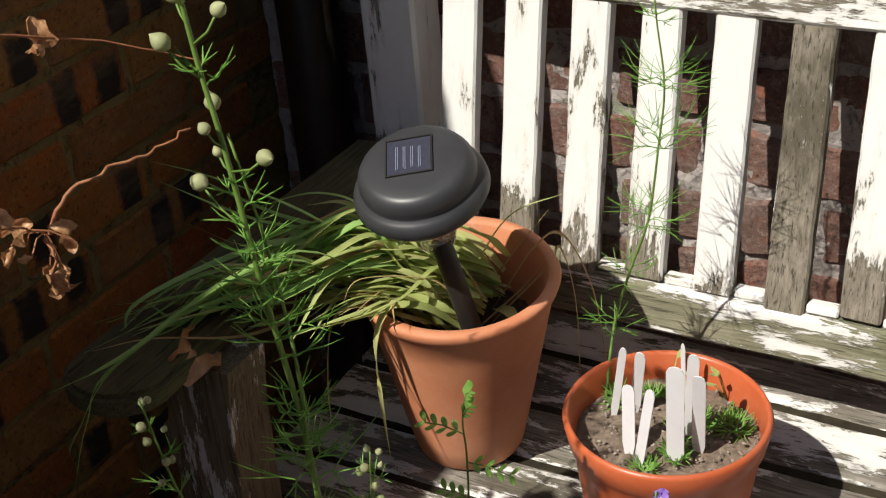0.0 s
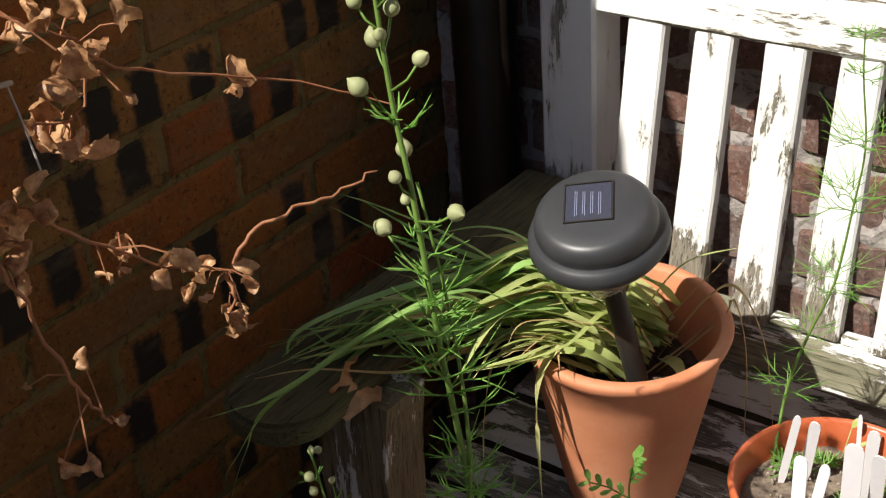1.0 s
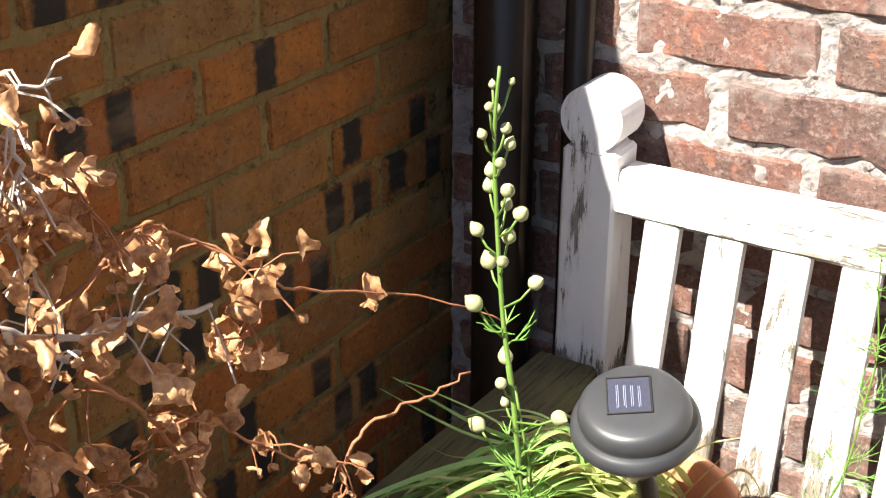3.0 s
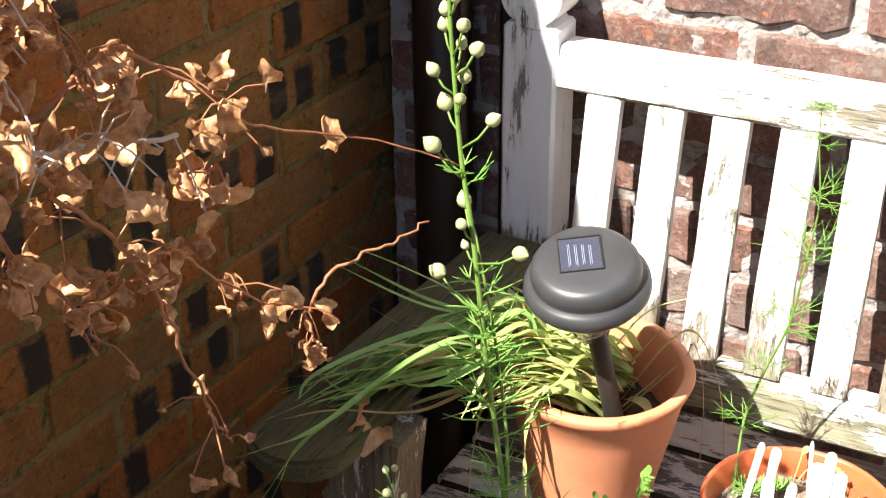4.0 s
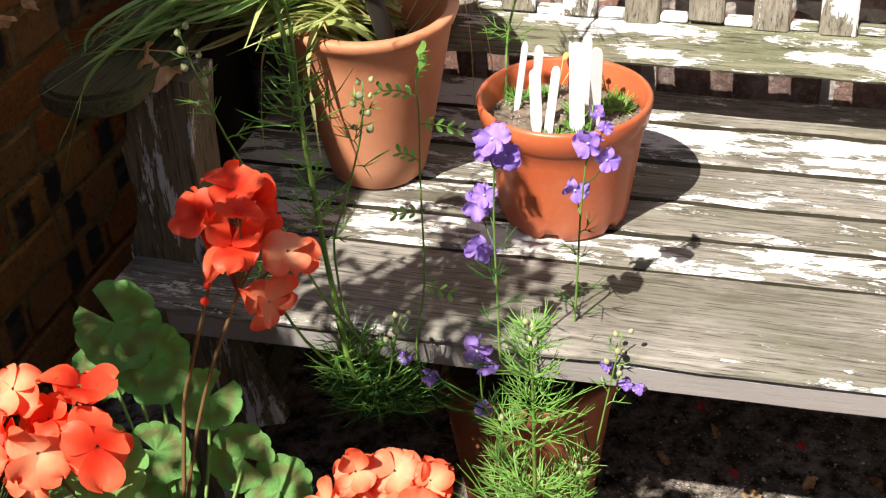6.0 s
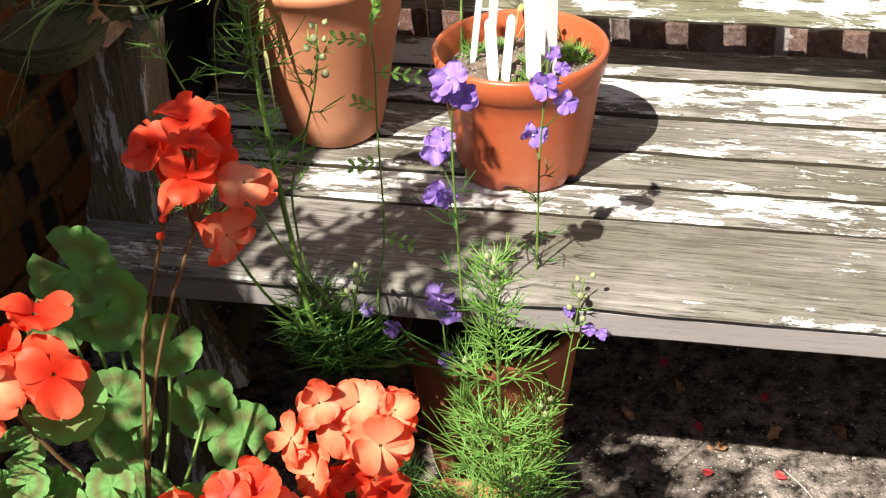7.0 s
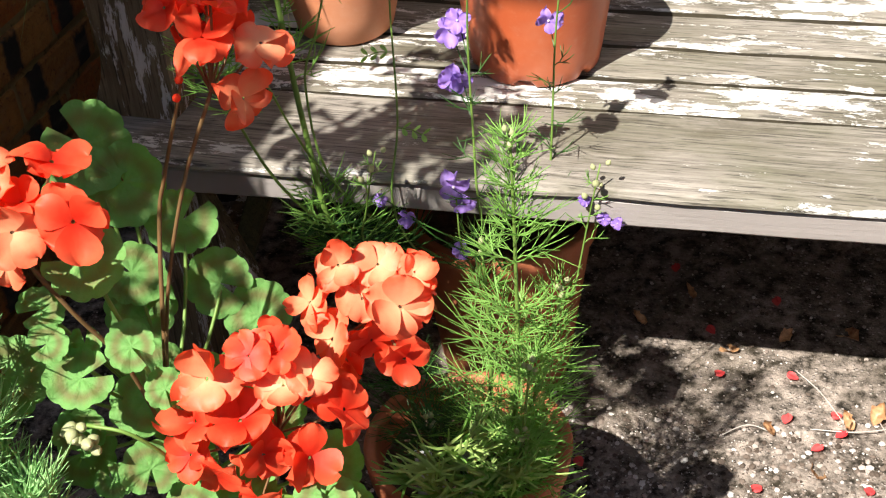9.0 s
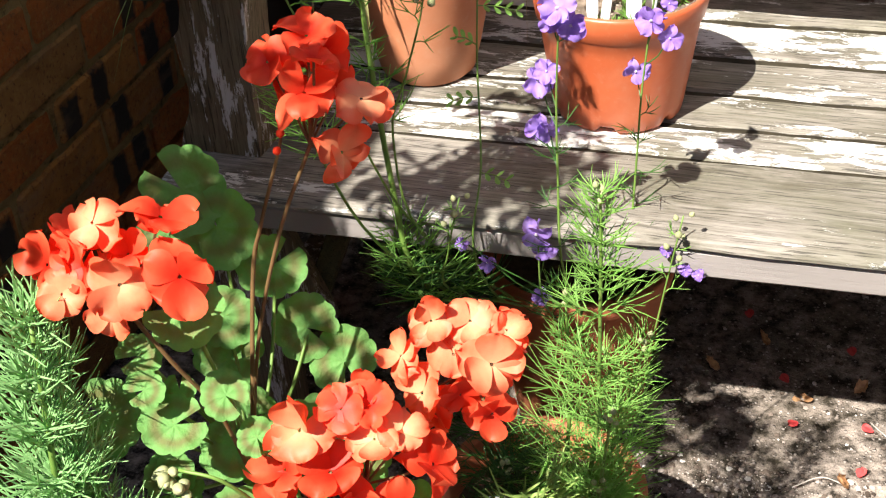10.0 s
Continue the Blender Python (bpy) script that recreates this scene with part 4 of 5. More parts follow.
tall = [Vector(p) - SMALL for p in spline([(0.648, -0.290, 0.505), (0.640, -0.245, 0.570), (0.653, -0.236, 0.630), (0.671, -0.238, 0.688), (0.679, -0.235, 0.762), (0.684, -0.236, 0.818), (0.677, -0.237, 0.877), (0.675, -0.239, 0.918)], 5)]
bm = bmesh.new()
tube(bm, tall, [0.0017 - 0.0011 * i / len(tall) for i in range(len(tall))], 6)
part("stem", bm, STEM, small_pot, smooth=True)
bm = bmesh.new()
for t, n, size in ((0.15, 6, 0.045), (0.27, 5, 0.04), (0.43, 9, 0.058), (0.575, 9, 0.062), (0.72, 8, 0.060), (0.86, 4, 0.030), (0.975, 7, 0.022)):
    for k in range(n):
        a = 2 * math.pi * k / n + g.uniform(-0.3, 0.3)
        frond(bm, along(tall, min(0.999, t + g.uniform(-0.012, 0.012))), (math.cos(a), math.sin(a), g.uniform(-0.1, 0.6)), size * g.uniform(0.6, 1.0), g, 0.00042, 2)
part("foliage", bm, FEATHER, small_pot, "thread-like green leaves in whorls")
for sx, sy, n, size in ((-0.055, 0.03, 7, 0.035), (0.02, -0.03, 7, 0.035), (0.055, 0.03, 8, 0.035), (0.028, 0.03, 5, 0.04), (-0.03, 0.05, 6, 0.03), (0.0, -0.055, 6, 0.03), (0.015, 0.0, 4, 0.05)):
    bm = bmesh.new()
    for k in range(n):
        a = 2 * math.pi * k / n + g.uniform(-0.4, 0.4)
        frond(bm, (sx, sy, 0.112), (math.cos(a), math.sin(a), g.uniform(0.2, 1.0)), size * g.uniform(0.5, 0.85), g, 0.0008)
    part("seedling", bm, FEATHER, small_pot, "small cut-leaved green seedling")
for k in range(5):
    q = Vector((0.032, 0.072, 0.112)) if k < 3 else Vector((-0.02, 0.06, 0.112))
    bm = bmesh.new()
    a = g.uniform(0, 6.28)
    tip = q + Vector((0.012 * math.cos(a), 0.012 * math.sin(a), g.uniform(0.02, 0.04)))
    tube(bm, (q, q.lerp(tip, 0.6), tip), 0.0007, 4)
    petal(bm, tip, (math.cos(a), math.sin(a), 0.2), (0, 0, 1), 0.011, 0.0036)
    part("leaf", bm, LEAF_BULB, small_pot, smooth=True)
bm = bmesh.new()
grit = random.Random(5)
for k in range(260):
    a, d = grit.uniform(0, 6.28), 0.081 * math.sqrt(grit.random())
    r = grit.uniform(0.0008, 0.0026)
    m = Matrix.Translation((d * math.cos(a), d * math.sin(a), 0.113 + grit.uniform(0.0, 0.004))) @ Euler((grit.uniform(0, 3), grit.uniform(0, 3), 0)).to_matrix().to_4x4() @ Matrix.Diagonal((r, r * 0.7, r * 0.6, 1))
    bmesh.ops.create_icosphere(bm, subdivisions=1, radius=1.0, matrix=m)
PEBBLE = plain_material("grit", (0.10, 0.075, 0.055), (0.42, 0.36, 0.30), 0.85, 300, 0.3, 0.3)
part("grit", bm, PEBBLE, small_pot, "loose pale grit on the soil")

# ---- pot under the bench with the larkspurs ----
LOW = Vector((0.685, -0.362, 0.0))
low_pot = thing("flowerpot", LOW, "clay flowerpot of larkspur in shade under the bench", "flowerpot")
bm = bmesh.new()
pot_body(bm, 0.075, 0.106, 0.235, (0.03, 0.005), 0.009)
part("pot", bm, SHADED_POT, low_pot, smooth=True)
bm = bmesh.new()
soil_disc(bm, 0.093, 0.205, 0.006, 4)
part("soil", bm, SOIL, low_pot, smooth=True)


def stem_part(parent, base, pts, r0, r1, material=STEM, steps=5, label=""):
    line = [Vector(p) - base for p in spline(pts, steps)]
    bm = bmesh.new()
    tube(bm, line, [r0 + (r1 - r0) * i / (len(line) - 1) for i in range(len(line))], 7)
    part("stem", bm, material, parent, label, smooth=True)
    return line


# tall seed-heading spike
spike = stem_part(low_pot, LOW, [(0.640, -0.400, 0.205), (0.600, -0.520, 0.26), (0.574, -0.600, 0.353), (0.559, -0.605, 0.47), (0.550, -0.605, 0.593), (0.545, -0.605, 0.69), (0.530, -0.605, 0.80), (0.518, -0.605, 0.908), (0.509, -0.605, 0.965), (0.503, -0.605, 1.03), (0.499, -0.605, 1.10), (0.502, -0.605, 1.150)], 0.0034, 0.0012)
stem_part(low_pot, LOW, [(0.548, -0.609, 0.65), (0.545, -0.600, 0.73), (0.530, -0.592, 0.82), (0.512, -0.592, 0.91)], 0.0018, 0.001)
bm = bmesh.new()
g = random.Random(21)
for lo, hi, n, size in ((0.13, 0.22, 36, 0.085), (0.31, 0.37, 11, 0.055), (0.40, 0.47, 16, 0.062), (0.50, 0.57, 16, 0.06), (0.57, 0.61, 6, 0.045), (0.70, 0.72, 3, 0.035)):
    feathery(bm, spike, n, size, g, lo, hi, 0.5, 0.00075, 2)
part("foliage", bm, FEATHER, low_pot, "narrow cut green leaves up the stem")
shoot = stem_part(low_pot, LOW, [(0.600, -0.520, 0.26), (0.545, -0.62, 0.40), (0.515, -0.66, 0.52), (0.500, -0.67, 0.60)], 0.0018, 0.001)
bm = bmesh.new()
feathery(bm, shoot, 24, 0.055, g, 0.62, 1.0, 0.5, 0.00065, 3)
part("foliage", bm, FEATHER, low_pot, "narrow cut green leaves on a side shoot")
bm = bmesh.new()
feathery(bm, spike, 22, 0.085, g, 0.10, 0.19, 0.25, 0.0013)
part("foliage", bm, FEATHER_SHADED, low_pot, "broad cut leaves low on the stem, shade in their green")
bud_kinds = [mesh_of(bud_bm(0.0135, 0.0056), "bud", BUD), mesh_of(bud_bm(0.012, 0.0048), "bud", BUD)]
BUDS = [(0.497, 1.137, 0.5), (0.506, 1.138, 0.5), (0.503, 1.127, 0.6), (0.494, 1.117, 0.7), (0.509, 1.110, 0.7), (0.494, 1.105, 0.75), (0.503, 1.093, 0.8), (0.511, 1.090, 0.8), (0.494, 1.075, 0.85), (0.492, 1.064, 0.9), (0.517, 1.072, 0.9), (0.502, 1.050, 0.9),
        (0.524, 1.055, 1.0), (0.488, 1.034, 1.05), (0.505, 1.027, 0.95), (0.515, 1.021, 0.9), (0.491, 1.006, 1.1), (0.533, 1.004, 1.1), (0.491, 0.981, 1.15), (0.503, 0.932, 1.2), (0.514, 0.925, 0.8), (0.510, 0.902, 0.7), (0.484, 0.871, 1.15), (0.562, 0.914, 1.2)]
for k, (px, pz, size) in enumerate(BUDS):
    tip = Vector((px, -0.605 + 0.014 * math.sin(2.4 * k), pz)) - LOW
    p = min(spike, key=lambda q: abs(q.z - tip.z + 0.022))
    way = Vector(((tip.x - p.x) * 0.6, (tip.y - p.y) * 0.6, 0.012 if k < 22 else 0.004))
    bm = bmesh.new()
    tube(bm, (p, p.lerp(tip, 0.55) - Vector((0, 0, 0.004)), tip), 0.0009, 5)
    part("bud_stalk", bm, STEM, low_pot, smooth=True)
    placed("bud", bud_kinds[k % 2], low_pot, facing(tip - way.normalized() * 0.006 * size, way, 0, size))

# violet flowers on thin stems that lean out in front of the seat
flower_kinds = [*(floret_mesh("flower", PURPLE, 0.0136 - 0.0004 * k, 31 + k, 7 - k % 3, (0.40, 0.58), 0.22, 0.32) for k in range(5))]
bm = bmesh.new()
lathe(bm, [(0.0001, 0.003), (0.0011, 0.0022), (0.0014, 0.0), (0.0008, -0.003), (0.0001, -0.005)], 8)
eye_mesh = mesh_of(bm, "flower_centre", WHITISH)
bm = bmesh.new()
tube(bm, spline([(0, 0, 0), (0.002, 0, -0.006), (0.006, 0, -0.012), (0.009, 0, -0.014)], 3), [0.0022 - 0.00015 * k for k in range(10)], 6)
spur_mesh = mesh_of(bm, "spur", PURPLE)


def flower(base, at, size=1.0, way=None, parent=None):
    at = Vector(at) - base
    way = Vector(way or (g.uniform(-0.25, 0.55), -0.9, g.uniform(-0.05, 0.6)))
    ob = placed("flower", g.choice(flower_kinds), parent, facing(at, way, g.uniform(0, 6.28), size), "violet larkspur flower")
    placed("flower_centre", eye_mesh, ob, Matrix.Identity(4), "pale centre")
    placed("spur", spur_mesh, ob, Matrix.Rotation(g.uniform(0, 6.28), 4, "Z"))
    return at


def flower_stem(pts, flowers, stalk_from=0.03):
    line = stem_part(low_pot, LOW, pts, 0.0015, 0.0008)
    bm = bmesh.new()
    for at, size in flowers:
        tip = flower(LOW, at, size, None, low_pot)
        p = min(line, key=lambda q: (q - tip + Vector((0, 0, stalk_from))).length)
        tube(bm, (p, p.lerp(tip, 0.5) + Vector((0, 0.004, -0.006)), tip + Vector((0, 0.004, 0))), 0.0007, 4)
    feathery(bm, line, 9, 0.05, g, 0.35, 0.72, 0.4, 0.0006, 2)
    part("foliage", bm, FEATHER_SHADED, low_pot)


flower_stem([(0.700, -0.420, 0.205), (0.728, -0.560, 0.30), (0.723, -0.615, 0.40), (0.720, -0.615, 0.489), (0.720, -0.618, 0.577), (0.726, -0.630, 0.66)],
            [((0.727, -0.640, 0.664), 1.15), ((0.736, -0.636, 0.648), 0.95), ((0.720, -0.634, 0.650), 0.9), ((0.700, -0.601, 0.577), 1.0), ((0.708, -0.603, 0.588), 0.85), ((0.700, -0.600, 0.530), 1.0), ((0.708, -0.600, 0.529), 0.85)])
flower_stem([(0.730, -0.420, 0.205), (0.762, -0.490, 0.29), (0.769, -0.520, 0.36), (0.773, -0.520, 0.457), (0.776, -0.518, 0.538), (0.786, -0.522, 0.64)],
            [((0.783, -0.525, 0.604), 1.05), ((0.799, -0.520, 0.586), 0.9), ((0.769, -0.512, 0.547), 0.95), ((0.797, -0.520, 0.619), 0.55), ((0.789, -0.520, 0.634), 0.55)])
flower_stem([(0.690, -0.440, 0.205), (0.704, -0.540, 0.27), (0.702, -0.606, 0.35), (0.700, -0.612, 0.42)],
            [((0.699, -0.615, 0.428), 1.1), ((0.705, -0.610, 0.408), 0.8), ((0.699, -0.600, 0.346), 0.7), ((0.647, -0.600, 0.378), 0.65), ((0.623, -0.600, 0.396), 0.5)])
# pinnate vetch-like stem
vetch = stem_part(low_pot, LOW, [(0.660, -0.440, 0.205), (0.640, -0.540, 0.29), (0.628, -0.580, 0.38), (0.627, -0.54, 0.445), (0.616, -0.50, 0.537), (0.619, -0.50, 0.603), (0.618, -0.50, 0.637), (0.626, -0.50, 0.676)], 0.0013, 0.0007)
leaflet_bm = bmesh.new()
petal(leaflet_bm, (0, 0, 0), (1, 0, 0.1), (0, 0, 1), 0.0095, 0.0026, 0.1)
leaflet = mesh_of(leaflet_bm, "leaflet", FEATHER)
for t, ends, n in ((0.52, (-0.028, -0.004, -0.006), 5), (0.60, (-0.018, -0.01, 0.012), 4), (0.69, (0.040, 0.004, -0.006), 6), (0.79, (-0.036, -0.004, 0.004), 6), (0.93, (0.008, -0.004, 0.014), 4), (0.86, (0.012, -0.004, 0.02), 4), (0.42, (0.03, -0.006, -0.004), 5)):
    p = along(vetch, t)
    e = p + Vector(ends)
    bm = bmesh.new()
    tube(bm, (p, p.lerp(e, 0.5) + Vector((0, 0, 0.003)), e), 0.0006, 4)
    part("leaf_stalk", bm, STEM, low_pot)
    n = max(3, n - 2)
    for k in range(n):
        q = p.lerp(e, (k + 0.6) / n) + Vector((0, 0, 0.0015))
        for s in (-1, 1):
            side = Vector(ends).cross((0, -0.6, 0.8)).normalized() * s
            placed("leaflet", leaflet, low_pot, Matrix.Translation(q) @ (side + Vector(ends).normalized() * 0.9).to_track_quat("X", "Z").to_matrix().to_4x4())
# seed-pod stems
for pts, pods in (([(0.640, -0.440, 0.205), (0.585, -0.60, 0.40), (0.572, -0.622, 0.52), (0.588, -0.62, 0.580), (0.607, -0.62, 0.645), (0.613, -0.62, 0.695)], 9),
                  ([(0.640, -0.440, 0.205), (0.608, -0.60, 0.34), (0.616, -0.62, 0.40), (0.630, -0.62, 0.462)], 5),
                  ([(0.610, -0.420, 0.205), (0.570, -0.60, 0.42), (0.552, -0.70, 0.62), (0.530, -0.72, 0.70), (0.505, -0.715, 0.775)], 8),
                  ([(0.760, -0.430, 0.205), (0.790, -0.530, 0.25), (0.802, -0.568, 0.290), (0.813, -0.568, 0.36), (0.825, -0.568, 0.435)], 7)):
    line = stem_part(low_pot, LOW, pts, 0.0014, 0.0007)
    for k in range(pods):
        t = 1 - 0.22 * k / pods
        a = 2.4 * k
        p = along(line, t * 0.999)
        placed("seed_pod", bud_kinds[k % 2], low_pot, facing(p + Vector((0.006 * math.cos(a), 0.006 * math.sin(a), 0)), (math.cos(a) * 0.6, math.sin(a) * 0.6, 1), 0, 0.48 + 0.16 * (k % 3) * 0.5))
    bm = bmesh.new()
    feathery(bm, line, 5, 0.035, g, 0.70, 0.92, 0.4, 0.0006, 2)
    part("foliage", bm, FEATHER, low_pot)
for at in ((0.829, -0.568, 0.375), (0.842, -0.568, 0.371), (0.811, -0.568, 0.394)):
    flower(LOW, at, 0.5, None, low_pot)

# ---- front pot with the feathery larkspur plant ----
FRONT = Vector((0.726, -0.716, 0.0))
front_pot = thing("flowerpot", FRONT, "clay flowerpot of bushy feathery larkspur on the ground", "flowerpot")
bm = bmesh.new()
pot_body(bm, 0.070, 0.093, 0.215, (0.03, 0.005), 0.007)
part("pot", bm, SHADED_POT, front_pot, smooth=True)
bm = bmesh.new()
soil_disc(bm, 0.083, 0.180, 0.006, 6)
part("soil", bm, SOIL, front_pot, smooth=True)
g = random.Random(41)
for pts, n, size, mat in (([(0.765, -0.740, 0.19), (0.786, -0.765, 0.34), (0.792, -0.785, 0.50), (0.793, -0.795, 0.592)], 120, 0.062, FEATHER),
                          ([(0.765, -0.720, 0.19), (0.800, -0.740, 0.32), (0.822, -0.755, 0.43)], 64, 0.060, FEATHER),
                          ([(0.745, -0.720, 0.19), (0.758, -0.740, 0.34), (0.757, -0.750, 0.46)], 70, 0.058, FEATHER),
                          ([(0.780, -0.765, 0.19), (0.792, -0.785, 0.28), (0.803, -0.795, 0.38)], 52, 0.062, FEATHER),
                          ([(0.775, -0.750, 0.19), (0.785, -0.775, 0.24), (0.795, -0.790, 0.30)], 30, 0.060, FEATHER),
                          ([(0.716, -0.728, 0.19), (0.706, -0.748, 0.23), (0.704, -0.758, 0.27)], 24, 0.07, FEATHER_SHADED),
                          ([(0.676, -0.690, 0.19), (0.666, -0.695, 0.24), (0.661, -0.695, 0.28)], 18, 0.07, FEATHER_SHADED)):
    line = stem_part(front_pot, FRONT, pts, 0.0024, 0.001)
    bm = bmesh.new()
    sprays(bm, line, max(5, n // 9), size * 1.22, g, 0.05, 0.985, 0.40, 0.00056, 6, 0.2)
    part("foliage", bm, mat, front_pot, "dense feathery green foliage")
    for k in range(4):
        p = along(line, 0.999) + Vector((g.uniform(-0.005, 0.005), g.uniform(-0.005, 0.005), 0.004 * k - 0.004))
        placed("bud", bud_kinds[1], front_pot, facing(p, (g.uniform(-0.4, 0.4), g.uniform(-0.4, 0.4), 1), 0, 0.55))
for bx, by, tx, tz, w in ((-0.030, -0.045, -0.026, 0.238, 0.016), (0.010, -0.040, 0.012, 0.250, 0.010), (-0.012, -0.066, -0.008, 0.226, 0.015)):
    m = pose(FRONT.x + bx, FRONT.y + by, 0.170, 0, 0, 10)
    label = thing("plant_label", m, "weathered white plant label in a shaded flowerpot", "plant label", "labels in the front pot")
    bm = bmesh.new()
    block(bm, (-w / 2, -0.0007, 0.0), (w / 2, 0.0007, tz - 0.170), 0.0003)
    part("blade", bm, LABEL_WHITE, label)

# broad cut leaves at the foot of the plant
for k in range(30):
    a = g.uniform(-2.9, 0.4)
    at = Vector((0.755 + g.uniform(-0.05, 0.04), -0.780 + g.uniform(-0.02, 0.02), 0.20 + 0.07 * g.random())) - FRONT
    bm = bmesh.new()
    frond(bm, at, (math.cos(a), math.sin(a), g.uniform(0.2, 1.1)), g.uniform(0.05, 0.085), g, 0.0017, 4)
    part("leaf", bm, PALE_CUT if k % 3 else FEATHER, front_pot)

# ---- geranium ----
GER = Vector((0.610, -0.965, 0.0))
geranium = thing("potted_geranium", GER, "coral-red geranium with round zoned leaves in a clay pot", "geranium")
bm = bmesh.new()
pot_body(bm, 0.080, 0.112, 0.24, (0.032, 0.006), 0.009)
part("pot", bm, SHADED_POT, geranium, smooth=True)
bm = bmesh.new()
soil_disc(bm, 0.098, 0.205, 0.006, 5)
part("soil", bm, SOIL, geranium, smooth=True)


def round_leaf(seed):
    """Scalloped round leaf of radius 1 with a notch where its stalk joins."""
    s = random.Random(seed)
    bm = bmesh.new()
    mid = bm.verts.new((0, 0, -0.06))
    last = None
    span, n = radians(166), 66
    wave = s.uniform(0, 6)
    for i in range(1, 7):
        ring = []
        for k in range(n + 1):
            a = -span + 2 * span * k / n
            r = i / 6 * (1 + (0.10 * abs(math.sin(a * 5.5)) ** 0.6 - 0.05) * (i / 6) ** 2 + 0.05 * math.sin(2 * a + wave)) * (0.86 + 0.14 * math.cos(a * 0.5))
            z = 0.22 * (r ** 2) * (0.35 + 0.5 * math.sin(3 * a + wave)) + 0.05 * r * math.cos(7 * a) + 0.03 * s.uniform(-1, 1) * (i / 6)
            ring.append(bm.verts.new((r * math.cos(a), r * math.sin(a), z - 0.05)))
        for k in range(n):
            bm.faces.new((mid, ring[k], ring[k + 1])) if last is None else bm.faces.new((last[k], ring[k], ring[k + 1], last[k + 1]))
        last = ring
    return mesh_of(bm, "leaf", GERANIUM_LEAF)


leaf_kinds = [round_leaf(60 + k) for k in range(5)]
g = random.Random(52)
crown = [Vector((0.580, -0.925, 0.38)), Vector((0.575, -0.965, 0.44)), Vector((0.630, -0.975, 0.39)), Vector((0.605, -1.00, 0.42))]
for q in crown:
    bm = bmesh.new()
    tube(bm, [p - GER for p in spline([(GER.x, GER.y, 0.2), (GER.x * 0.5 + q.x * 0.5, GER.y * 0.5 + q.y * 0.5, 0.29), q], 4)], 0.0055, 8)
    part("stem", bm, STEM_BROWN, geranium, smooth=True)


def leaf(x, y, z, r, way=(0.25, -0.75, 0.6), sway=0.25):
    way = Vector(way) + sway * Vector((g.uniform(-1, 1), g.uniform(-1, 1), g.uniform(-1, 1)))
    at = Vector((x, y, z)) - GER
    root = min((q - GER for q in crown), key=lambda q: (q - at).length)
    bm = bmesh.new()
    tube(bm, spline([root, root.lerp(at, 0.5) + Vector((0, 0.01, -0.012)), at + Vector((0, 0.003, -0.004))], 4), 0.0014, 6)
    part("petiole", bm, STEM, geranium, smooth=True)
    placed("leaf", g.choice(leaf_kinds), geranium, facing(at, way, g.uniform(0, 6.28), r * 0.93))


# leaves low in the shade, then those held up in the sun, then the lower tier
for x, y, z, r in ((0.496, -0.860, 0.603, 0.036), (0.523, -0.865, 0.577, 0.033), (0.581, -0.860, 0.489, 0.029), (0.561, -0.860, 0.545, 0.028), (0.540, -0.910, 0.531, 0.026), (0.546, -0.920, 0.498, 0.024), (0.608, -0.860, 0.461, 0.029), (0.464, -0.840, 0.542, 0.028), (0.563, -0.940, 0.464, 0.029), (0.520, -0.88, 0.47, 0.03), (0.60, -0.89, 0.42, 0.03)):
    leaf(x, y, z, r, (0.42, -0.75, 0.55), 0.12)
for x, y, z, r in ((0.596, -1.045, 0.650, 0.027), (0.520, -1.045, 0.548, 0.029), (0.581, -1.055, 0.565, 0.0225), (0.568, -1.060, 0.594, 0.0135), (0.559, -1.045, 0.607, 0.0155), (0.614, -1.045, 0.586, 0.017), (0.560, -1.045, 0.505, 0.0185), (0.630, -1.045, 0.555, 0.014), (0.576, -1.035, 0.575, 0.012)):
    leaf(x, y, z, r, (0.35, -0.60, 0.72), 0.2)
for x, y, z, r in ((0.606, -1.045, 0.482, 0.022), (0.628, -1.045, 0.449, 0.021), (0.566, -1.045, 0.508, 0.016), (0.723, -1.045, 0.478, 0.022), (0.595, -1.015, 0.513, 0.025), (0.728, -1.025, 0.448, 0.023), (0.627, -1.035, 0.546, 0.012), (0.576, -1.045, 0.466, 0.014), (0.625, -0.985, 0.50, 0.028), (0.655, -1.02, 0.44, 0.026), (0.690, -1.02, 0.43, 0.026), (0.600, -1.00, 0.45, 0.028), (0.66, -0.97, 0.47, 0.026), (0.54, -1.02, 0.46, 0.026), (0.70, -0.98, 0.44, 0.026)):
    leaf(x, y, z, r)
# unopened buds on a nodding stalk
stem_part(geranium, GER, [(0.605, -1.00, 0.42), (0.618, -1.035, 0.48), (0.605, -1.055, 0.522), (0.578, -1.058, 0.528)], 0.0015, 0.0012)
for k in range(11):
    q = Vector((0.572, -1.058, 0.522)) - GER + Vector((g.uniform(-0.012, 0.012), g.uniform(-0.006, 0.006), g.uniform(-0.012, 0.008)))
    placed("bud", bud_kinds[k % 2], geranium, facing(q, (g.uniform(-1, 1), -0.6, g.uniform(-0.8, 0.4)), 0, 0.75))

floret_kinds = {"c": [floret_mesh("floret", SHADED_CORAL, 0.02, 70 + k, 5 + k % 2, (0.50, 0.66), 0.13, 0.32) for k in range(7)], "s": [floret_mesh("floret", SUNLIT_SALMON, 0.02, 80 + k, 5 + k % 2, (0.50, 0.66), 0.13, 0.32) for k in range(7)]}


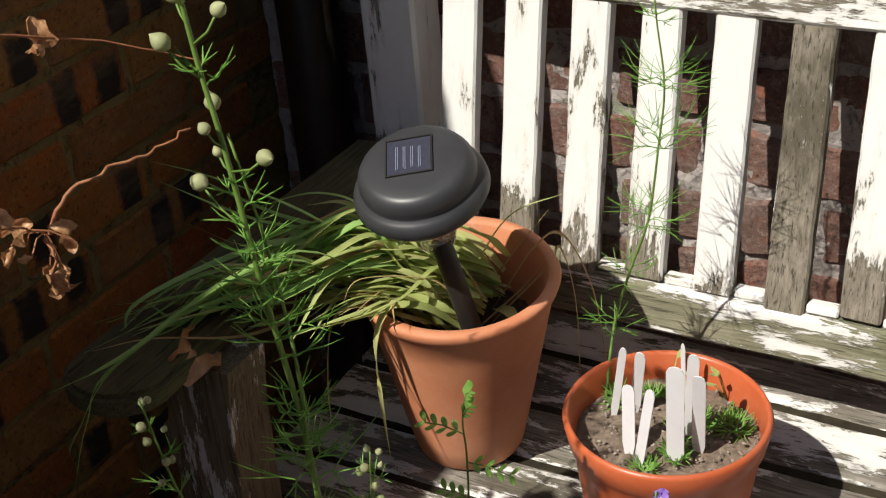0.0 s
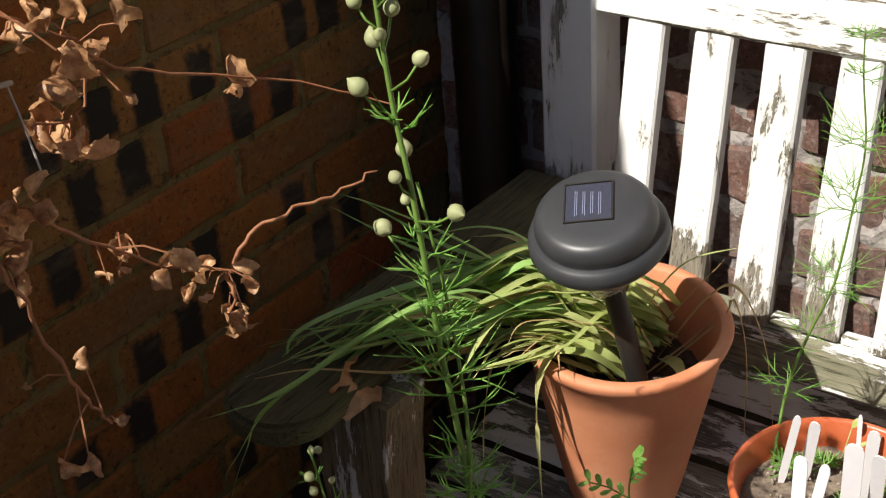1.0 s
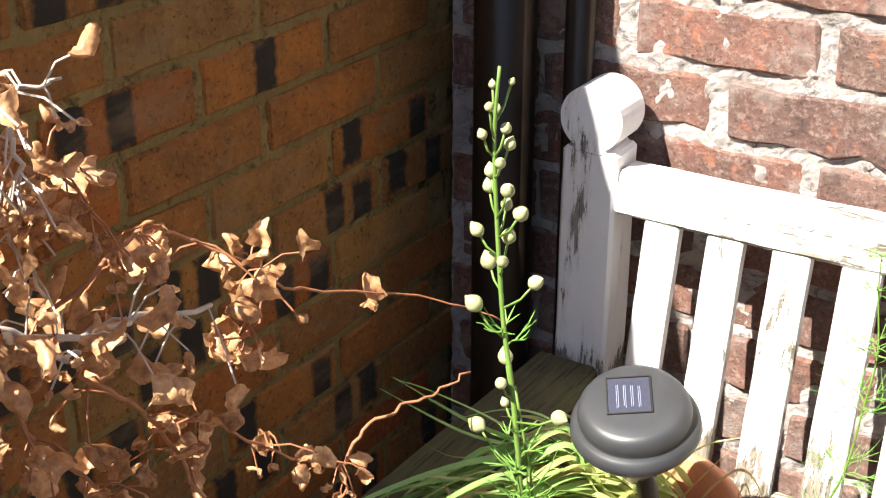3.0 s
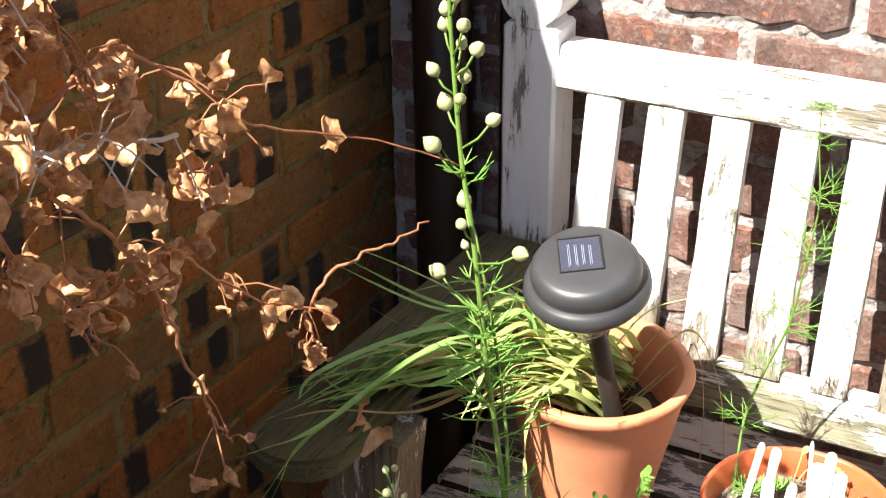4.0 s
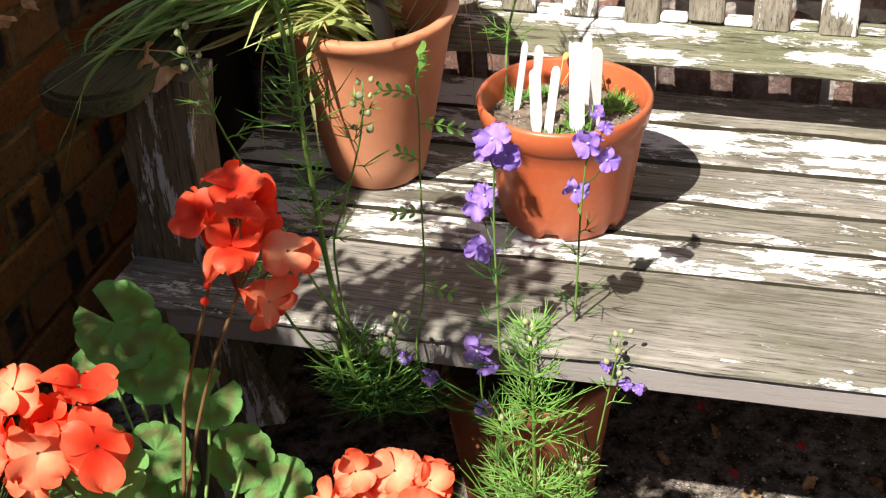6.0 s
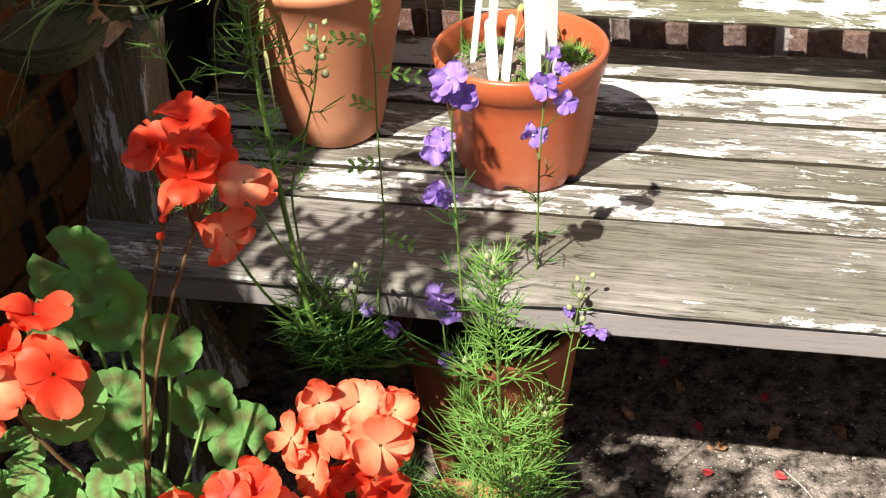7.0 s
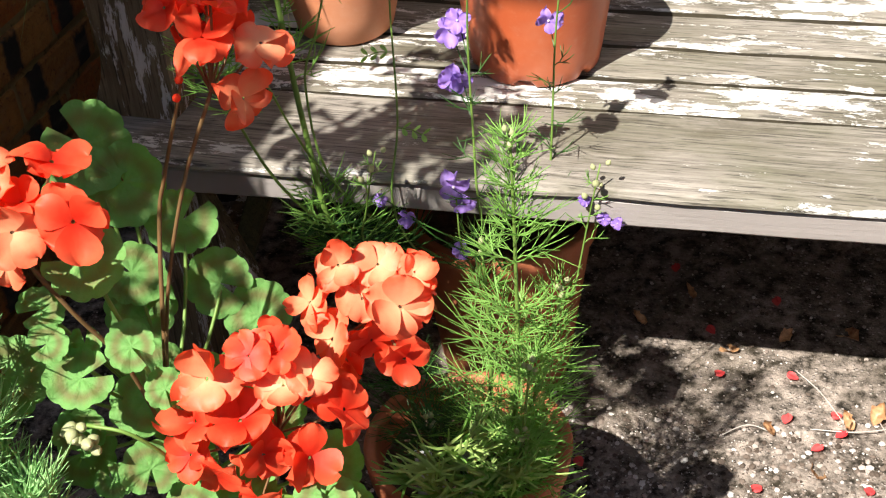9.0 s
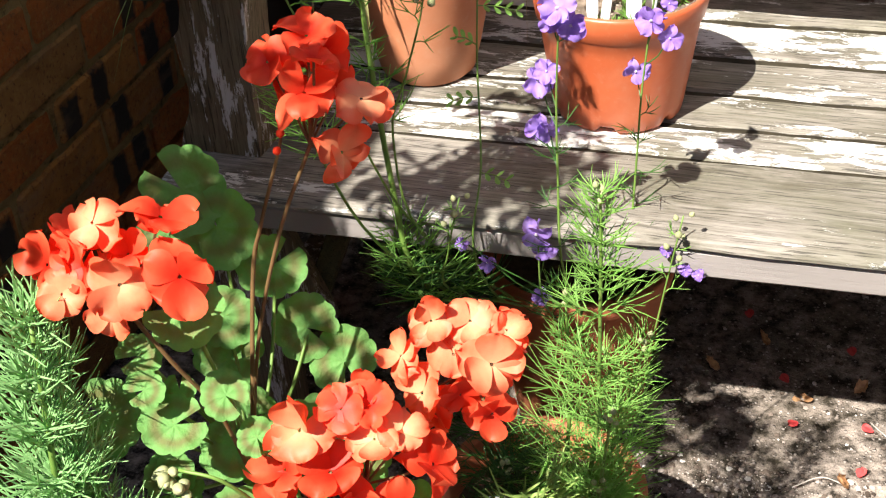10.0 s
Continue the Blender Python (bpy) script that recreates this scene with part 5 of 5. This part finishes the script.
def flower_head(stem, florets, hub_way, fill=0.4):
    """A loose rounded head of florets on one stalk. florets: place, radius, c(oral, as in shade) or s(almon, as in
    sun).
    """
    bm = bmesh.new()
    line = [Vector(p) - GER for p in spline(stem, 6)]
    tube(bm, line, 0.0014, 8)
    head = part("flower_head", bm, STEM_BROWN, geranium, "rounded head of coral-red geranium flowers", smooth=True)
    hub = line[-1]
    # a few half-hidden florets further in
    inner = []
    for k in range(int(len(florets) * fill)):
        (x, y, z, r, kind), (u, v, w, _, _) = g.sample(florets, 2)
        if (Vector((x, y, z)) - Vector((u, v, w))).length < 0.05:
            inner.append(((x + u) / 2, (y + v) / 2 + 0.012, (z + w) / 2, r * 0.8, kind))
    for x, y, z, r, kind in list(florets) + inner:
        at = Vector((x, y, z)) - GER
        way = (at - hub).normalized() * 0.7 + Vector(hub_way) + 0.45 * Vector((g.uniform(-1, 1), g.uniform(-1, 1), g.uniform(-1, 1)))
        placed("floret", g.choice(floret_kinds[kind]), head, facing(at, way, g.uniform(0, 6.28), r / 0.0215))
        stalk = bmesh.new()
        tube(stalk, (hub, hub.lerp(at, 0.5) + Vector((0, 0.003, -0.004)), at - way.normalized() * 0.001), 0.0009, 5)
        part("pedicel", stalk, STEM_BROWN, head)
    return head


VIEW = (0.25, -0.55, 0.40)
flower_head([(0.575, -0.965, 0.44), (0.585, -0.945, 0.54), (0.606, -0.93, 0.625), (0.630, -0.915, 0.688)],
            [(0.604, -0.905, 0.739, 0.0195, "c"), (0.628, -0.895, 0.754, 0.021, "c"), (0.640, -0.915, 0.749, 0.016, "c"), (0.633, -0.920, 0.728, 0.0215, "c"), (0.664, -0.905, 0.719, 0.0205, "s"), (0.651, -0.915, 0.685, 0.0215, "s"), (0.611, -0.895, 0.723, 0.0165, "c"), (0.637, -0.885, 0.716, 0.015, "c")], VIEW)
# a bare second stalk beside it, with two red buds
stem_part(geranium, GER, [(0.575, -0.965, 0.44), (0.581, -0.93, 0.583), (0.594, -0.93, 0.631), (0.613, -0.93, 0.685), (0.618, -0.93, 0.70)], 0.0018, 0.001, STEM_BROWN)
for x, z in ((0.614, 0.690), (0.618, 0.703)):
    placed("bud", mesh_of(bud_bm(0.011, 0.0035), "bud", SHADED_CORAL), geranium, facing(Vector((x, -0.932, z)) - GER, (0.3, -0.3, 0.5), 0, 0.8), "red flower bud")
flower_head([(0.605, -1.00, 0.42), (0.600, -1.03, 0.55), (0.585, -1.05, 0.612), (0.569, -1.055, 0.650), (0.582, -1.065, 0.680)],
            [(0.541, -1.080, 0.697, 0.020, "c"), (0.569, -1.070, 0.722, 0.018, "s"), (0.612, -1.070, 0.732, 0.019, "c"), (0.629, -1.090, 0.710, 0.021, "c"), (0.595, -1.095, 0.703, 0.020, "s"), (0.564, -1.080, 0.700, 0.018, "c"), (0.553, -1.090, 0.686, 0.016, "s"), (0.581, -1.090, 0.676, 0.016, "s"), (0.587, -1.070, 0.704, 0.016, "c")], VIEW)
flower_head([(0.630, -0.975, 0.39), (0.675, -0.975, 0.48), (0.715, -0.965, 0.53), (0.738, -0.960, 0.560)],
            [(0.724, -0.975, 0.609, 0.0165, "s"), (0.746, -0.965, 0.605, 0.018, "s"), (0.769, -0.965, 0.602, 0.0145, "s"), (0.765, -0.987, 0.592, 0.022, "s"), (0.737, -0.975, 0.585, 0.018, "s"), (0.702, -0.975, 0.577, 0.0165, "s"), (0.718, -0.985, 0.558, 0.0205, "s"), (0.738, -0.970, 0.548, 0.018, "c"), (0.757, -0.965, 0.531, 0.019, "c"), (0.722, -0.975, 0.532, 0.018, "c")], VIEW)
flower_head([(0.630, -0.975, 0.39), (0.665, -1.00, 0.43), (0.685, -1.02, 0.48), (0.690, -1.025, 0.510)],
            [(0.663, -1.050, 0.573, 0.0235, "s"), (0.687, -1.040, 0.586, 0.016, "c"), (0.701, -1.030, 0.585, 0.0155, "c"), (0.706, -1.040, 0.566, 0.0175, "s"), (0.680, -1.052, 0.544, 0.023, "c"), (0.643, -1.040, 0.526, 0.0195, "c"), (0.648, -1.040, 0.480, 0.020, "c"), (0.676, -1.040, 0.461, 0.018, "c"), (0.715, -1.040, 0.508, 0.022, "c"), (0.738, -1.030, 0.543, 0.022, "c"), (0.720, -1.030, 0.567, 0.0175, "s"), (0.690, -1.050, 0.516, 0.021, "c"), (0.634, -1.040, 0.495, 0.0165, "c")], VIEW)

# ---- feathery plant beside the geranium ----
SIDE = Vector((0.480, -1.118, 0.0))
side_pot = thing("flowerpot", SIDE, "clay flowerpot of blue-green feathery foliage by the wall", "flowerpot")
bm = bmesh.new()
pot_body(bm, 0.075, 0.10, 0.22, (0.03, 0.005), 0.008)
part("pot", bm, SHADED_POT, side_pot, smooth=True)
bm = bmesh.new()
soil_disc(bm, 0.088, 0.19, 0.006, 6)
part("soil", bm, SOIL, side_pot, smooth=True)
for pts, n, size in (([(0.485, -1.108, 0.19), (0.510, -1.098, 0.38), (0.525, -1.093, 0.535)], 60, 0.085), ([(0.475, -1.108, 0.19), (0.505, -1.098, 0.45), (0.525, -1.088, 0.66)], 55, 0.075), ([(0.495, -1.128, 0.19), (0.535, -1.108, 0.38), (0.555, -1.103, 0.500)], 46, 0.08)):
    line = stem_part(side_pot, SIDE, pts, 0.004, 0.0015)
    bm = bmesh.new()
    sprays(bm, line, 13, size * 0.85, g, 0.42, 1.0, 0.6, 0.0008, 10, 0.5)
    part("foliage", bm, FEATHER_BLUE, side_pot, "dense blue-green cut foliage")

# ---- dead climber along the wall ----
DEAD = Vector((0.300, -1.15, 0.0))
OUT = Vector((0.042, -0.026, 0.034))
dead = thing("dead_climber", DEAD, "dead climbing plant with curled brown dry leaves by the brick wall", "dead plant")


def dry_leaf(seed):
    """A withered leaf, rolled along its length and crumpled; about 1 long."""
    s = random.Random(seed)
    bm = bmesh.new()
    rows, n, m = [], 9, 7
    curl, roll, twist = s.uniform(0.8, 3.2) * s.choice((-1, 1)), s.uniform(0.8, 2.4), s.uniform(-1.2, 1.2)
    off = Vector((s.uniform(0, 50), s.uniform(0, 50), 0))
    for i in range(n):
        v = i / (n - 1)
        w = 0.40 * math.sin(math.pi * min(0.97, 0.05 + 0.9 * v ** 0.8)) ** 0.75
        a = curl * v
        c = Vector((math.sin(a) / curl, 0, (1 - math.cos(a)) / curl))
        row = []
        for k in range(m):
            u = -1 + 2 * k / (m - 1)
            b = roll * u * (0.6 + 0.6 * v)
            q = Vector((0, w * math.sin(b) / roll * 1.3, w * (1 - math.cos(b)) / roll * 1.3))
            q.rotate(Euler((twist * v, -a, 0)))
            p = c + q
            row.append(bm.verts.new(p + 0.14 * noise.noise_vector(p * 3.2 + off) + 0.08 * noise.noise_vector(p * 8 + off)))
        rows.append(row)
    for a, b in zip(rows, rows[1:]):
        for k in range(m - 1):
            bm.faces.new((a[k], a[k + 1], b[k + 1], b[k]))
    return mesh_of(bm, "leaf", DRY_LEAF, True)


dry_kinds = [dry_leaf(80 + k) for k in range(14)]
g = random.Random(77)


def twig(pts, r, leaves, size, material=DRY_TWIG, spread=0.02, depth=0.03):
    """A dead stem with curled leaves hanging about it."""
    line = [Vector(p) - DEAD + OUT * p[2] + Vector((g.uniform(-0.004, 0.004), 0, 0)) for p in spline(pts, 5)]
    for i in range(1, len(line) - 1):
        line[i] += Vector((g.uniform(-1, 1), g.uniform(-1, 1), g.uniform(-1, 1))) * r * 0.9
    bm = bmesh.new()
    tube(bm, line, [r * (1.05 - 0.5 * i / len(line)) for i in range(len(line))], 6)
    for k in range(int(leaves * 1.35)):
        p = along(line, g.random())
        at = p + Vector((g.uniform(-depth, depth), g.uniform(-spread, spread), g.uniform(-spread * 1.3, spread * 0.7)))
        stalk = bmesh.new()
        tube(stalk, (p, p.lerp(at, 0.5) + Vector((0, 0, 0.004)), at), 0.0006, 4)
        part("leaf_stalk", stalk, material, dead)
        placed("leaf", g.choice(dry_kinds), dead, facing(at, (g.uniform(-1, 1), g.uniform(-1, 1), g.uniform(-1, 0.6)), g.uniform(0, 6.28), size * g.uniform(0.38, 1.0)))
    part("stem", bm, material, dead, smooth=True)


twig([(0.30, -1.15, 0.0), (0.27, -1.22, 0.5), (0.32, -1.15, 0.95), (0.385, -1.02, 1.09), (0.39, -0.972, 1.082), (0.39, -0.936, 1.067), (0.39, -0.909, 1.049), (0.39, -0.855, 1.035), (0.39, -0.787, 1.016)], 0.0028, 50, 0.029, GREY_TWIG, 0.03)
twig([(0.39, -0.900, 1.06), (0.39, -0.839, 1.081), (0.39, -0.810, 1.068), (0.39, -0.773, 1.042), (0.39, -0.742, 1.018), (0.39, -0.751, 0.984), (0.39, -0.784, 0.991)], 0.0013, 20, 0.027)
for k in range(7):
    at = Vector((0.39 + g.uniform(-0.01, 0.015), -0.748 + g.uniform(-0.012, 0.012), 0.985 + g.uniform(-0.03, 0.025))) - DEAD
    placed("leaf", g.choice(dry_kinds), dead, facing(at + OUT, (0.3, g.uniform(-1, 1), g.uniform(-1, 1)), g.uniform(0, 6.28), 0.030 * g.uniform(0.7, 1.2)))
twig([(0.39, -0.742, 1.018), (0.392, -0.715, 0.997), (0.40, -0.640, 0.965), (0.425, -0.580, 0.938), (0.448, -0.550, 0.918)], 0.0011, 0, 0.02)
placed("leaf", dry_kinds[2], dead, facing(Vector((0.396, -0.640, 0.957)) + OUT - DEAD, (0.2, -0.5, -0.4), 1.0, 0.024))
placed("leaf", dry_kinds[5], dead, facing(Vector((0.398, -0.630, 0.955)) + OUT - DEAD, (0.6, -0.5, -0.5), 2.2, 0.022))
twig([(0.39, -0.909, 1.049), (0.39, -0.878, 1.010), (0.39, -0.842, 0.970), (0.40, -0.822, 0.918), (0.412, -0.816, 0.872), (0.418, -0.806, 0.838), (0.42, -0.797, 0.818)], 0.0016, 13, 0.027, DRY_TWIG, 0.024)
twig([(0.39, -0.842, 0.960), (0.39, -0.800, 0.946), (0.39, -0.767, 0.916), (0.392, -0.723, 0.877), (0.393, -0.682, 0.852), (0.392, -0.664, 0.838)], 0.0013, 15, 0.023, DRY_TWIG, 0.024)
twig([(0.392, -0.664, 0.838), (0.398, -0.645, 0.858), (0.408, -0.615, 0.865), (0.416, -0.582, 0.863), (0.425, -0.549, 0.867)], 0.0015, 0, 0.018)
twig([(0.392, -0.664, 0.838), (0.394, -0.668, 0.816), (0.394, -0.672, 0.796)], 0.0012, 4, 0.024, DRY_TWIG, 0.01, 0.01)
twig([(0.39, -0.907, 1.170), (0.39, -0.910, 1.140), (0.39, -0.917, 1.111), (0.39, -0.903, 1.070)], 0.0016, 22, 0.026, GREY_TWIG)
twig([(0.39, -0.902, 1.150), (0.39, -0.884, 1.129), (0.39, -0.866, 1.099), (0.39, -0.855, 1.07)], 0.0012, 18, 0.024)
twig([(0.39, -0.940, 1.165), (0.39, -0.903, 1.172), (0.39, -0.878, 1.173)], 0.0014, 5, 0.02, GREY_TWIG)
twig([(0.385, -1.02, 1.09), (0.40, -0.96, 1.13), (0.395, -0.93, 1.16), (0.39, -0.94, 1.20)], 0.002, 16, 0.026, GREY_TWIG)
twig([(0.39, -0.95, 1.07), (0.40, -0.93, 1.01), (0.41, -0.90, 0.96), (0.41, -0.89, 0.93)], 0.0016, 16, 0.028)
twig([(0.41, -0.950, 1.080), (0.412, -0.938, 1.068), (0.412, -0.927, 1.062), (0.412, -0.918, 1.050), (0.412, -0.906, 1.048)], 0.0022, 3, 0.02, GREY_TWIG)

# unseen growth of the climber up along the wall, added to shade the seat
for pts, n in (([(0.30, -1.15, 0.0), (0.26, -1.25, 0.6), (0.30, -1.20, 1.02), (0.36, -1.08, 1.14), (0.40, -0.98, 1.12)], 46),
               ([(0.30, -1.20, 1.02), (0.28, -1.12, 1.14), (0.33, -1.03, 1.22), (0.37, -0.96, 1.25)], 46),
               ([(0.30, -1.20, 1.02), (0.36, -1.20, 1.08), (0.41, -1.15, 1.12), (0.43, -1.08, 1.10)], 40),
               ([(0.27, -1.25, 0.7), (0.22, -1.15, 0.95), (0.25, -1.03, 1.05), (0.30, -0.98, 1.10)], 40)):
    twig(pts, 0.0026, n, 0.034, GREY_TWIG, 0.055, 0.05)
for pts, n in (([(0.27, -1.25, 0.7), (0.20, -1.34, 1.0), (0.26, -1.32, 1.16), (0.35, -1.27, 1.20)], 60),
               ([(0.26, -1.25, 0.6), (0.22, -1.28, 0.95), (0.22, -1.25, 1.12), (0.30, -1.22, 1.16)], 50)):
    twig(pts, 0.0026, n, 0.036, GREY_TWIG, 0.06, 0.05)

# more leaves added out of view to cast shade on seat and geranium
for pts, n in (([(0.30, -1.20, 1.02), (0.37, -1.12, 1.10), (0.40, -1.05, 1.14), (0.42, -0.99, 1.13)], 70),
               ([(0.26, -1.32, 1.16), (0.36, -1.26, 1.18), (0.44, -1.24, 1.16), (0.50, -1.22, 1.14)], 36),
               ([(0.28, -1.12, 1.14), (0.32, -1.04, 1.08), (0.34, -0.98, 1.06)], 40)):
    twig(pts, 0.0026, n, 0.036, GREY_TWIG, 0.05, 0.05)
for pts, n in (([(0.20, -1.34, 1.0), (0.28, -1.33, 1.12), (0.33, -1.29, 1.15), (0.36, -1.25, 1.12)], 55),):
    twig(pts, 0.0026, n, 0.040, GREY_TWIG, 0.06, 0.06)

# ---- litter on the ground ----
g = random.Random(90)
for x, y in ((1.021, -0.417), (1.078, -0.429), (1.000, -0.520), (1.085, -0.391), (0.947, -0.339), (0.804, -0.528), (1.034, -0.337), (1.16, -0.47), (1.13, -0.56), (0.869, -0.15), (1.003, -0.200), (1.052, -0.455), (1.115, -0.500), (1.175, -0.43), (1.06, -0.58), (0.98, -0.60), (1.20, -0.53), (0.93, -0.27)):
    bm = bmesh.new()
    petal(bm, (0, 0, 0.002), (1, 0, 0.05), (0, 0, 1), 0.014, 0.0062, 0.6, 0.3, 0.25)
    ob = tagged(part("fallen_petal", bm, FALLEN, smooth=True), "red geranium petal fallen on the ground", "petal", "fallen petals")
    ob.matrix_world = pose(x, y, 0.004, 0, 0, g.uniform(0, 360))
for x, y, s in ((0.845, -0.262, 0.03), (1.012, -0.436, 0.024), (1.097, -0.414, 0.03), (1.12, -0.40, 0.03), (0.90, -0.20, 0.025), (1.14, -0.44, 0.036), (1.06, -0.50, 0.028), (1.17, -0.36, 0.03), (0.96, -0.30, 0.026), (1.10, -0.25, 0.03), (1.18, -0.22, 0.03), (1.19, -0.55, 0.032), (1.01, -0.27, 0.024)):
    ob = tagged(new("dry_leaf", g.choice(dry_kinds)), "curled brown dry leaf lying on the ground", "leaf", "fallen leaves")
    ob.matrix_world = pose(x, y, 0.005, g.uniform(-10, 10), g.uniform(-10, 10), g.uniform(0, 360)) @ Matrix.Scale(s, 4)
for pts in ([(1.03, -0.32, 0.005), (1.06, -0.36, 0.009), (1.09, -0.41, 0.006)], [(1.05, -0.42, 0.005), (1.10, -0.42, 0.009), (1.15, -0.40, 0.006)], [(1.12, -0.38, 0.005), (1.135, -0.43, 0.012), (1.14, -0.49, 0.006)], [(1.10, -0.55, 0.005), (1.15, -0.52, 0.01), (1.21, -0.50, 0.006)], [(0.95, -0.45, 0.005), (0.98, -0.43, 0.009), (1.01, -0.435, 0.006)], [(1.16, -0.35, 0.005), (1.19, -0.40, 0.011), (1.20, -0.46, 0.006)]):
    bm = bmesh.new()
    tube(bm, spline(pts, 5), 0.0007, 6)
    tagged(part("fallen_twig", bm, GREY_TWIG, smooth=True), "thin dry twig lying on the ground", "twig", "fallen twigs")
bm = bmesh.new()
verts, faces = [], []
base = bmesh.new()
bmesh.ops.create_icosphere(base, subdivisions=1, radius=1.0)
bv, bf = [v.co.copy() for v in base.verts], [[v.index for v in f.verts] for f in base.faces]
base.free()
bm.free()
for k in range(17000):
    # stones from 6000 on are added to brighten the sunlit patch of ground
    x, y = (g.uniform(0.55, 1.55), g.uniform(-0.95, -0.02)) if k < 6000 else (g.uniform(0.75, 1.4), g.uniform(-1.0, -0.42))
    r = 0.0008 + (0.0034 if k < 6000 else 0.0046) * g.random() ** 4
    turn = Euler((g.uniform(0, 6), g.uniform(0, 6), g.uniform(0, 6))).to_matrix()
    o = len(verts)
    for v in bv:
        q = turn @ Vector((v.x * r, v.y * r * 0.8, v.z * r))
        verts.append((x + q.x, y + q.y, 0.0035 * noise.noise(Vector((x * 9, y * 9, 0))) + 0.0005 + q.z * 0.7))
    faces += [[o + i for i in f] for f in bf]
me = bpy.data.meshes.new("grit")
me.from_pydata(verts, [], faces)
stone = Nodes("ground_grit", 0.85)
geo = stone.n.new("ShaderNodeNewGeometry")
stone.color(stone.ramp(geo.outputs["Random Per Island"], (0.0, (0.05, 0.035, 0.025)), (0.5, (0.17, 0.13, 0.105)), (0.78, (0.42, 0.36, 0.32)), (1.0, (0.72, 0.68, 0.64))))
me.materials.append(stone.mat)
tagged(new("grit", me), "loose grit and small pale stones, thickened to brighten the sunlit ground", "grit", kind="stuff")

# dead leaf caught on the armrest's front
ob = tagged(new("dry_leaf", dry_kinds[4]), "large dry brown leaf caught on the bench armrest", "leaf", "fallen leaves")
ob.matrix_world = facing((0.352, -0.535, 0.628), (0.5, -0.8, 0.2), 0.6, 0.06)

# ---- bricks, laid last ----
def brick_mesh(name, length, high, deep, material, rough, seed):
    """One brick with worn, uneven faces."""
    bm = bmesh.new()
    block(bm, (-length / 2, -deep / 2, -high / 2), (length / 2, deep / 2, high / 2), 0.0035, 6, rough, seed)
    me = bpy.data.meshes.new(name)
    bm.to_mesh(me)
    bm.free()
    me.materials.append(material)
    return me


rng = random.Random(4)
back_kinds = [brick_mesh("brick", 0.206, 0.0615, 0.06, BRICK_BACK, 0.0075, 3.0 * k) for k in range(6)]
end_kinds = [brick_mesh("brick", 0.058, 0.062, 0.06, BRICK_BACK, 0.004, 7.0 * k) for k in range(2)]
for row in range(26):
    z = 0.935 + (row - 11) * 0.0757
    for k in range(9):
        x = 0.216 + 0.2225 * k + (0.0 if row % 2 else -0.112) + rng.uniform(-0.005, 0.005)
        ob = new("brick", rng.choice(back_kinds))
        ob.parent = wall_back
        ob.matrix_local = pose(x + 0.1, WALL_Y + 0.03 + rng.uniform(-0.002, 0.003), z, rng.uniform(-0.8, 0.8), rng.uniform(-0.4, 0.4), rng.choice((0, 180)))
    if row % 2:
        for x in (0.1175, 0.178):
            ob = new("brick", rng.choice(end_kinds))
            ob.parent = wall_back
            ob.matrix_local = pose(x, WALL_Y + 0.0305, z)
left_kinds = [brick_mesh("brick", 0.190, 0.0555, 0.06, BRICK_LEFT, 0.0022, 50 + 3.0 * k) for k in range(5)]
for row in range(26):
    for k in range(10):
        y = 0.061 - 0.2 * k - (0.092 if row % 2 else 0.0)
        if y > 0.07:
            continue
        ob = new("brick", rng.choice(left_kinds))
        ob.parent = wall_left
        ob.matrix_local = pose(WALL_X - 0.03 + rng.uniform(-0.0015, 0.0015), y - 0.1, 0.9475 + (row - 14) * 0.0645, 0, 0, 90) @ pose(0, 0, 0, rng.choice((0, 180)), 0, 0)
